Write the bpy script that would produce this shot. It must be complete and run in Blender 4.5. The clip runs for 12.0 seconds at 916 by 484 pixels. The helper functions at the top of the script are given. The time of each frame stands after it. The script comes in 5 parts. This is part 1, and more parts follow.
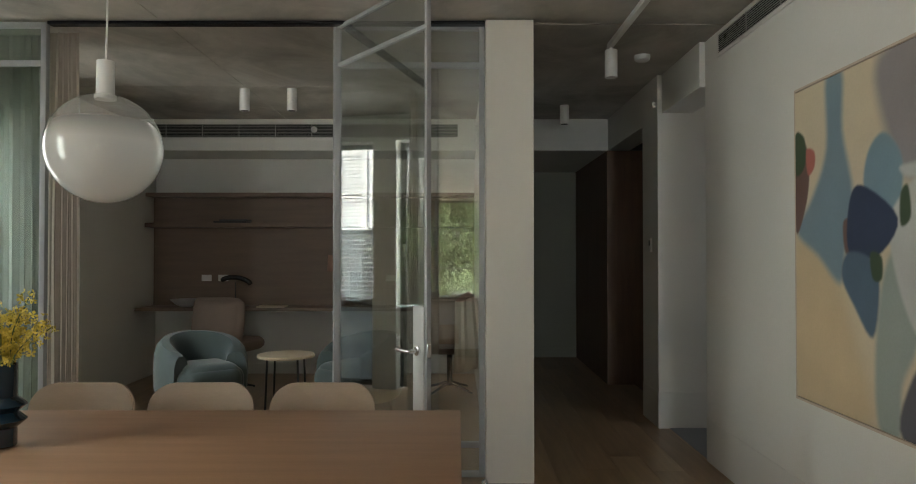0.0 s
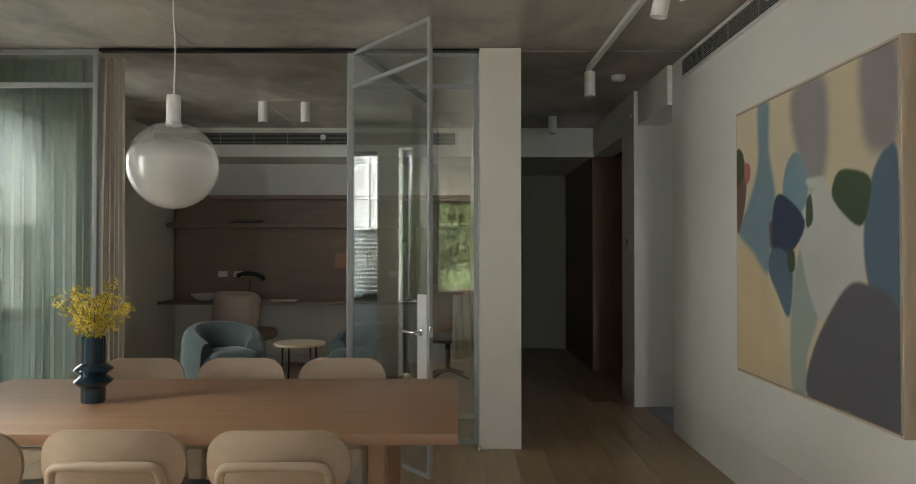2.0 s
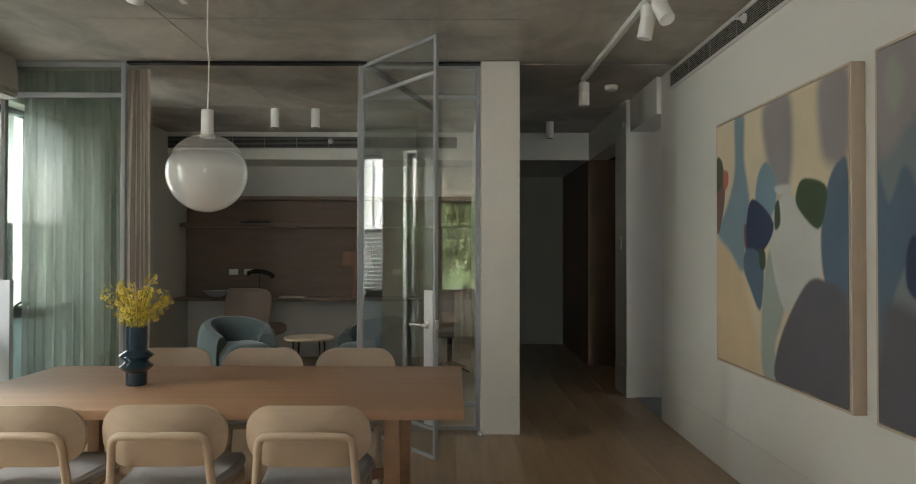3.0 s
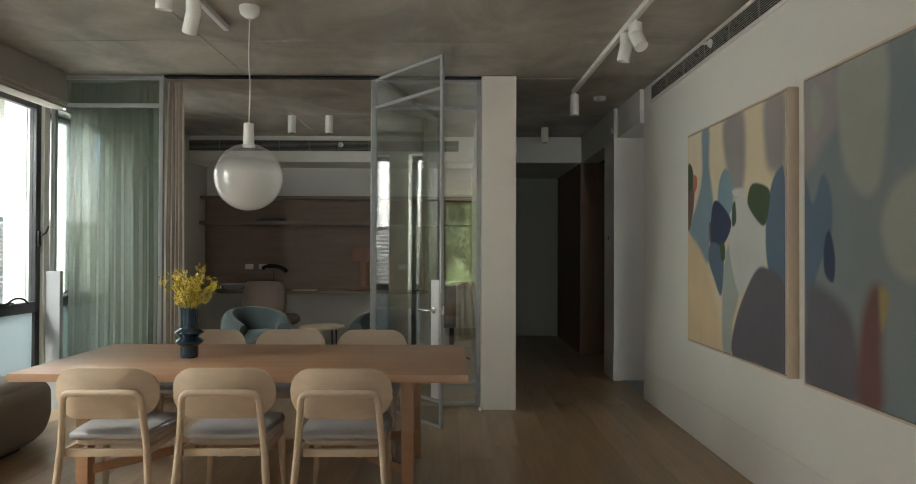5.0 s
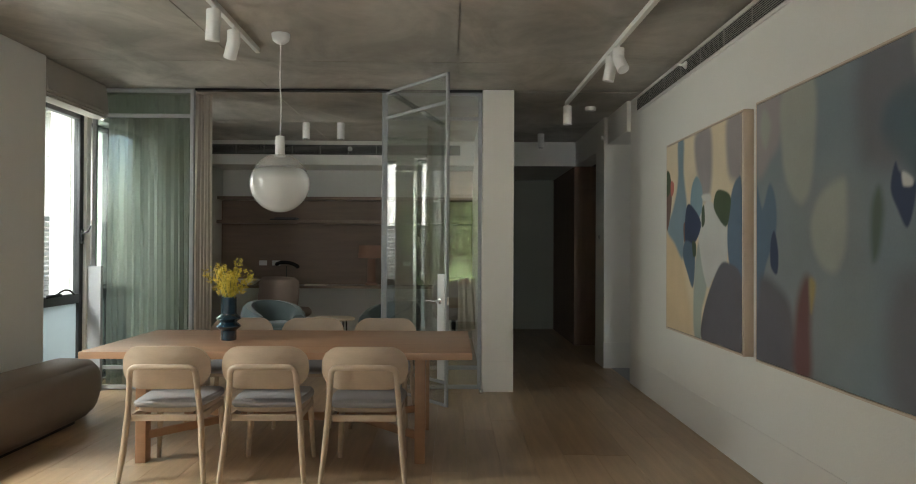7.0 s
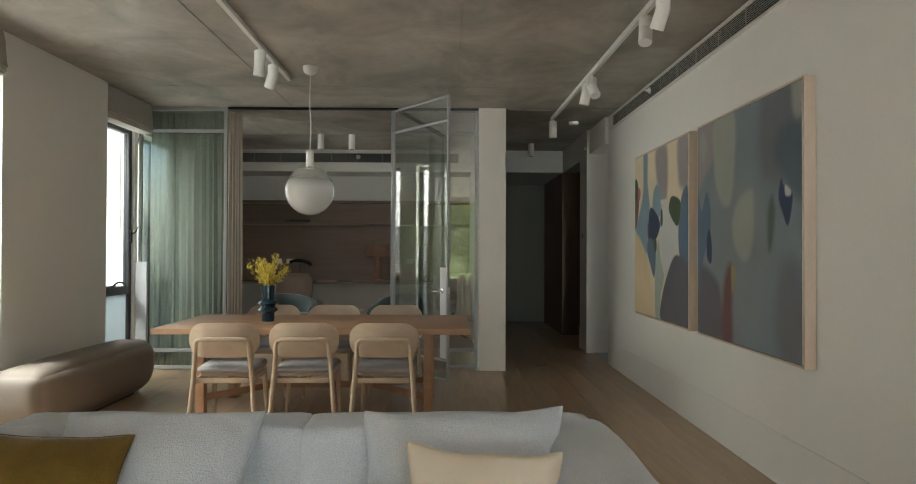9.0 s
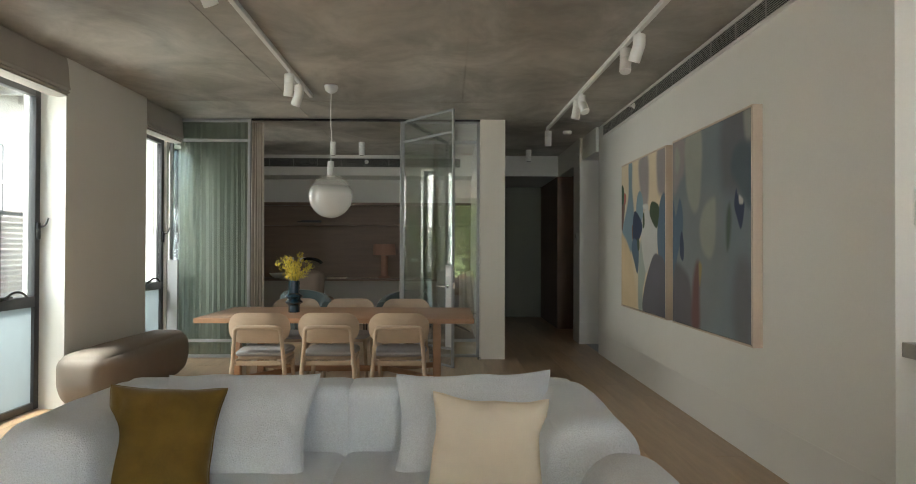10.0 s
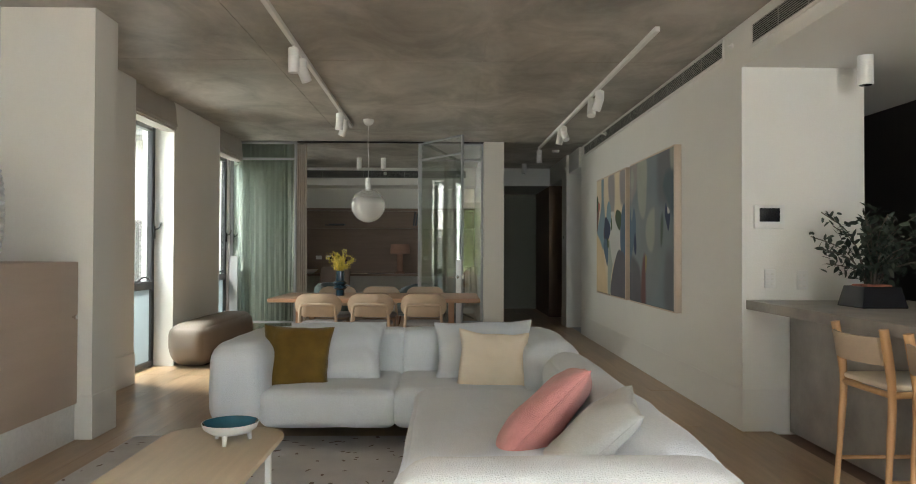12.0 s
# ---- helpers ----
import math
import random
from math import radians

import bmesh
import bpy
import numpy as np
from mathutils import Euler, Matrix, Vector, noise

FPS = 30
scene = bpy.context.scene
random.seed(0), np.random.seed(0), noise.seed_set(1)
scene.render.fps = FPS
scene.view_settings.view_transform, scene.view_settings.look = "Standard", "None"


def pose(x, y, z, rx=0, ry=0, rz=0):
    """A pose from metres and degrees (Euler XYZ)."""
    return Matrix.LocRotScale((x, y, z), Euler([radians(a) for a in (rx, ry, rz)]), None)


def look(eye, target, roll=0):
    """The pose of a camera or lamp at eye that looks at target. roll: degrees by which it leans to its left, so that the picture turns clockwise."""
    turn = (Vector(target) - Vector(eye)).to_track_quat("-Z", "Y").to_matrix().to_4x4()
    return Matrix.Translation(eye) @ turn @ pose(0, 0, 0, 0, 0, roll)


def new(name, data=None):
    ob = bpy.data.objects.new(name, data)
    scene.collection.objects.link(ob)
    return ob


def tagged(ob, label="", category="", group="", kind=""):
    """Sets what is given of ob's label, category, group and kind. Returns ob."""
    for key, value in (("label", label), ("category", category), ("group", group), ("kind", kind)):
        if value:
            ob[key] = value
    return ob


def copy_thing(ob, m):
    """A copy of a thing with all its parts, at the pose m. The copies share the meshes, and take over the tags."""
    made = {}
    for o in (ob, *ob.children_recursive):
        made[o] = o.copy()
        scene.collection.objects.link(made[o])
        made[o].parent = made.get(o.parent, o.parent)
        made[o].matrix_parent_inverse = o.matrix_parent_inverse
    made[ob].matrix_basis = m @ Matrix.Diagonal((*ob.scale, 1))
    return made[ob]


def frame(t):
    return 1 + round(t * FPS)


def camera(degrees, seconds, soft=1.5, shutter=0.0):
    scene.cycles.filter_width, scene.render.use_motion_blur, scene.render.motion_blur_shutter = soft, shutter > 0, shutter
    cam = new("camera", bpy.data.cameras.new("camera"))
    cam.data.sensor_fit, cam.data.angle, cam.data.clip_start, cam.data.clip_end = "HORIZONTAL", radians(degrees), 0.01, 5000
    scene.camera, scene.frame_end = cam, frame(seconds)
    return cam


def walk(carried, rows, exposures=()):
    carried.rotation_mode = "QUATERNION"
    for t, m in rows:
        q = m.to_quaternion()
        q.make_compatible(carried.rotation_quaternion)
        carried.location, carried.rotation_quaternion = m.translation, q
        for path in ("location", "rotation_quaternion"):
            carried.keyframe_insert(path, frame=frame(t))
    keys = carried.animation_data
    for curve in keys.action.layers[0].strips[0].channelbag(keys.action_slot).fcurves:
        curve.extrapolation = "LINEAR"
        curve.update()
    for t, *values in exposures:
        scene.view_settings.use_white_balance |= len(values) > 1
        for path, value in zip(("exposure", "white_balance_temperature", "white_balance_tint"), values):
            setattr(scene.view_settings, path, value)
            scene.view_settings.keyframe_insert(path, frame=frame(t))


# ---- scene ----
cam = camera(66.0, 12.0, soft=0.95)
PATH = [
    (0, (0.035, -0.686, 1.456), (0.036, 1.313, 1.488), -0.0),
    (0.5, (0.057, -0.841, 1.452), (0.056, 1.159, 1.482), -0.0),
    (1, (0.061, -1.01, 1.442), (0.062, 0.99, 1.473), 0.0),
    (1.5, (0.046, -1.189, 1.442), (0.053, 0.81, 1.472), 0.0),
    (2, (0.035, -1.38, 1.439), (0.043, 0.62, 1.469), 0.0),
    (2.5, (0.008, -1.581, 1.447), (0.021, 0.419, 1.474), 0.0),
    (3, (0.002, -1.771, 1.44), (0.013, 0.229, 1.467), 0.1),
    (5, (-0.039, -2.429, 1.403), (-0.024, -0.429, 1.427), 0.2),
    (5.5, (-0.054, -2.579, 1.391), (-0.038, -0.579, 1.415), 0.2),
    (6, (-0.078, -2.741, 1.391), (-0.058, -0.741, 1.413), 0.2),
    (6.5, (-0.082, -2.906, 1.386), (-0.063, -0.906, 1.408), 0.2),
    (7, (-0.088, -3.079, 1.394), (-0.069, -1.079, 1.413), 0.3),
    (9, (-0.131, -4.112, 1.347), (-0.102, -2.113, 1.371), 0.2),
    (9.5, (-0.161, -4.474, 1.339), (-0.13, -2.474, 1.363), 0.2),
    (10, (-0.205, -4.871, 1.348), (-0.171, -2.872, 1.369), 0.2),
    (10.5, (-0.254, -5.306, 1.337), (-0.218, -3.306, 1.359), 0.2),
    (11, (-0.311, -5.794, 1.336), (-0.273, -3.794, 1.356), 0.1),
    (11.5, (-0.331, -6.29, 1.31), (-0.296, -4.291, 1.334), 0.2),
    (12, (-0.353, -6.838, 1.285), (-0.319, -4.839, 1.313), 0.2),
]
walk(cam, [(t, look(eye, target, roll)) for t, eye, target, roll in PATH])

# ---- light ----
world = bpy.data.worlds.new("sky")
scene.world = world
world.use_nodes = True
wn = world.node_tree.nodes
sky = wn.new("ShaderNodeTexSky")
sky.sky_type = "NISHITA"
sky.sun_disc = False
sky.sun_elevation, sky.sun_rotation = radians(51), radians(67)
sky.dust_density = 4.0
wn["Background"].inputs["Strength"].default_value = 0.15
world.node_tree.links.new(sky.outputs["Color"], wn["Background"].inputs["Color"])

sun = new("sun", bpy.data.lights.new("sun", "SUN"))
sun.data.energy, sun.data.angle, sun.data.color = 2.2, radians(4), (1, 0.96, 0.9)
sun.matrix_world = look((0, 0, 0), (-0.60, -0.25, -0.80))
scene.view_settings.exposure = 2.96


def daylight(name, eye, target, w, h, power, color=(0.95, 0.985, 0.915)):
    lamp = new(name, bpy.data.lights.new(name, "AREA"))
    lamp.data.shape, lamp.data.size, lamp.data.size_y = "RECTANGLE", w, h
    lamp.data.energy, lamp.data.color = power, color
    lamp.matrix_world = look(eye, target)
    return lamp


for y, power in ((5.15, 14), (0.58, 68)):
    daylight("window_daylight", (-4.95, y, 3.72), (-2.0, y, 1.5), 1.3, 1.1, power)
daylight("window_daylight", (-4.35, 3.74, 1.6), (-1.0, 6.6, 1.4), 0.62, 2.0, 8)
daylight("window_daylight", (-4.4, 2.95, 1.5), (0, 2.95, 1.5), 1.0, 2.3, 1.3)
daylight("window_daylight", (-4.4, 0.22, 1.5), (0, 0.22, 1.5), 1.0, 2.3, 8.5)
daylight("terrace_daylight", (-0.9, -10.6, 3.75), (-0.9, -6.0, 1.0), 4.2, 1.1, 710, (0.85, 0.925, 1.0))
daylight("terrace_daylight", (-2.62, -9.44, 1.42), (-2.0, 0, 1.0), 0.5, 2.5, 2, (0.85, 0.925, 1.0))
daylight("terrace_daylight", (1.34, -9.44, 1.42), (1.34, 0, 1.42), 0.62, 2.5, 15.5, (0.85, 0.925, 1.0))
daylight("side_window_daylight", (3.18, 3.3, 1.5), (2.0, 3.5, 1.3), 0.9, 1.4, 0.8, (0.9, 0.95, 1.0))


# ---- materials ----
def mat(name, color, rough=0.6, metal=0.0, var=0.12, scale=6.0, fine=60.0, bump=0.15, fine_var=0.06, stretch=(1, 1, 1), coat=0.0, spec=0.5, sheen=0.0, rand=0.0, depth=0.01):
    """A surface with a coarse stain, a fine grain and a relief."""
    m = bpy.data.materials.new(name)
    m.use_nodes = True
    n, l = m.node_tree.nodes, m.node_tree.links
    b = n["Principled BSDF"]
    co = n.new("ShaderNodeTexCoord")
    mp = n.new("ShaderNodeMapping")
    mp.inputs["Scale"].default_value = stretch
    l.new(co.outputs["Object"], mp.inputs["Vector"])
    big, small = n.new("ShaderNodeTexNoise"), n.new("ShaderNodeTexNoise")
    for t, s, d in ((big, scale, 4), (small, fine, 3)):
        t.inputs["Scale"].default_value, t.inputs["Detail"].default_value = s, d
        l.new(mp.outputs["Vector"], t.inputs["Vector"])
    mix = n.new("ShaderNodeMix")
    mix.data_type = "RGBA"
    lo = [max(0, c * (1 - var)) for c in color]
    hi = [min(1, c * (1 + var)) for c in color]
    mix.inputs[6].default_value, mix.inputs[7].default_value = (*lo, 1), (*hi, 1)
    l.new(big.outputs["Fac"], mix.inputs[0])
    hsv = n.new("ShaderNodeHueSaturation")
    l.new(mix.outputs[2], hsv.inputs["Color"])
    ma = n.new("ShaderNodeMath")
    ma.operation = "MULTIPLY_ADD"
    l.new(small.outputs["Fac"], ma.inputs[0])
    ma.inputs[1].default_value, ma.inputs[2].default_value = 2 * fine_var, 1 - fine_var
    out = ma
    if rand:
        info, mb = n.new("ShaderNodeObjectInfo"), n.new("ShaderNodeMath")
        mb.operation = "MULTIPLY_ADD"
        l.new(info.outputs["Random"], mb.inputs[0])
        mb.inputs[1].default_value = rand
        l.new(ma.outputs[0], mb.inputs[2])
        out = mb
    l.new(out.outputs[0], hsv.inputs["Value"])
    l.new(hsv.outputs["Color"], b.inputs["Base Color"])
    b.inputs["Roughness"].default_value, b.inputs["Metallic"].default_value = rough, metal
    b.inputs["Specular IOR Level"].default_value = spec
    if coat:
        b.inputs["Coat Weight"].default_value, b.inputs["Coat Roughness"].default_value = coat, 0.1
    if sheen:
        b.inputs["Sheen Weight"].default_value, b.inputs["Sheen Roughness"].default_value = sheen, 0.4
    if bump:
        bp = n.new("ShaderNodeBump")
        bp.inputs["Strength"].default_value, bp.inputs["Distance"].default_value = bump, depth
        l.new(small.outputs["Fac"], bp.inputs["Height"])
        l.new(bp.outputs["Normal"], b.inputs["Normal"])
    return m


def gloss_share(n, l, base):
    """How much a thin pane mirrors: little straight on, more at a slant."""
    lw, pw, ma = n.new("ShaderNodeLayerWeight"), n.new("ShaderNodeMath"), n.new("ShaderNodeMath")
    lw.inputs["Blend"].default_value = 0.5
    pw.operation, ma.operation = "POWER", "MULTIPLY_ADD"
    l.new(lw.outputs["Facing"], pw.inputs[0])
    pw.inputs[1].default_value = 4.0
    l.new(pw.outputs[0], ma.inputs[0])
    ma.inputs[1].default_value, ma.inputs[2].default_value = 0.9 - base, base
    return ma


def glass_mat(name, color, rough=0.0, base=0.045):
    """Thin clear glass: see-through, with a mirror image by Fresnel."""
    m = bpy.data.materials.new(name)
    m.use_nodes = True
    n, l = m.node_tree.nodes, m.node_tree.links
    n.remove(n["Principled BSDF"])
    tr, gl, mx = n.new("ShaderNodeBsdfTransparent"), n.new("ShaderNodeBsdfGlossy"), n.new("ShaderNodeMixShader")
    fr = gloss_share(n, l, base)
    tr.inputs["Color"].default_value = (*color, 1)
    gl.inputs["Roughness"].default_value = rough
    l.new(fr.outputs[0], mx.inputs[0])
    l.new(tr.outputs[0], mx.inputs[1])
    l.new(gl.outputs[0], mx.inputs[2])
    l.new(mx.outputs[0], n["Material Output"].inputs["Surface"])
    return m


def sheer_mat(name, color, clear):
    """A thin woven cloth that lets light through."""
    m = mat(name, color, 0.9, var=0.1, fine=900, bump=0.0)
    n, l = m.node_tree.nodes, m.node_tree.links
    b = n["Principled BSDF"]
    tl, tr, m1, m2 = n.new("ShaderNodeBsdfTranslucent"), n.new("ShaderNodeBsdfTransparent"), n.new("ShaderNodeMixShader"), n.new("ShaderNodeMixShader")
    tl.inputs["Color"].default_value = (*color, 1)
    m1.inputs[0].default_value, m2.inputs[0].default_value = 0.5, clear
    l.new(b.outputs[0], m1.inputs[1])
    l.new(tl.outputs[0], m1.inputs[2])
    l.new(m1.outputs[0], m2.inputs[1])
    l.new(tr.outputs[0], m2.inputs[2])
    l.new(m2.outputs[0], n["Material Output"].inputs["Surface"])
    return m


def concrete_mat():
    """Steel-formed concrete: cloudy stains, trowel streaks and patches of shine."""
    m = mat("raw_concrete", (0.42, 0.392, 0.35), 0.45, var=0.5, scale=1.1, fine=14, bump=0.10, fine_var=0.10, stretch=(1.0, 0.8, 1))
    n, l = m.node_tree.nodes, m.node_tree.links
    b = n["Principled BSDF"]
    co, mp, cl, rp = n.new("ShaderNodeTexCoord"), n.new("ShaderNodeMapping"), n.new("ShaderNodeTexNoise"), n.new("ShaderNodeValToRGB")
    mp.inputs["Scale"].default_value = (1.0, 0.75, 1)
    l.new(co.outputs["Object"], mp.inputs["Vector"])
    l.new(mp.outputs["Vector"], cl.inputs["Vector"])
    for key, value in (("Scale", 1.5), ("Detail", 7), ("Roughness", 0.62), ("Distortion", 0.7)):
        cl.inputs[key].default_value = value
    l.new(cl.outputs["Fac"], rp.inputs["Fac"])
    e = rp.color_ramp.elements
    e[0].position, e[0].color = 0.36, (0.72, 0.71, 0.69, 1)
    e[1].position, e[1].color = 0.66, (1.14, 1.12, 1.1, 1)
    mul = n.new("ShaderNodeMix")
    mul.data_type, mul.blend_type = "RGBA", "MULTIPLY"
    mul.inputs[0].default_value = 1
    src = b.inputs["Base Color"].links[0].from_socket
    l.new(src, mul.inputs[6])
    l.new(rp.outputs["Color"], mul.inputs[7])
    l.new(mul.outputs[2], b.inputs["Base Color"])
    rr = n.new("ShaderNodeMapRange")
    l.new(cl.outputs["Fac"], rr.inputs["Value"])
    rr.inputs["From Min"].default_value, rr.inputs["From Max"].default_value = 0.35, 0.68
    rr.inputs["To Min"].default_value, rr.inputs["To Max"].default_value = 0.52, 0.30
    l.new(rr.outputs[0], b.inputs["Roughness"])
    return m


def leaf_mat(name, dark, light):
    """Leaves that differ one from another and let some light through."""
    m = mat(name, light, 0.55, var=0.2, scale=3, fine=30, bump=0.0, fine_var=0.1)
    n, l = m.node_tree.nodes, m.node_tree.links
    b = n["Principled BSDF"]
    g, rp = n.new("ShaderNodeNewGeometry"), n.new("ShaderNodeValToRGB")
    l.new(g.outputs["Random Per Island"], rp.inputs["Fac"])
    e = rp.color_ramp.elements
    e[0].color, e[1].color = (*dark, 1), (*light, 1)
    l.new(rp.outputs["Color"], b.inputs["Base Color"])
    tl, mx = n.new("ShaderNodeBsdfTranslucent"), n.new("ShaderNodeMixShader")
    l.new(rp.outputs["Color"], tl.inputs["Color"])
    mx.inputs[0].default_value = 0.4
    l.new(b.outputs[0], mx.inputs[1])
    l.new(tl.outputs[0], mx.inputs[2])
    l.new(mx.outputs[0], n["Material Output"].inputs["Surface"])
    return m


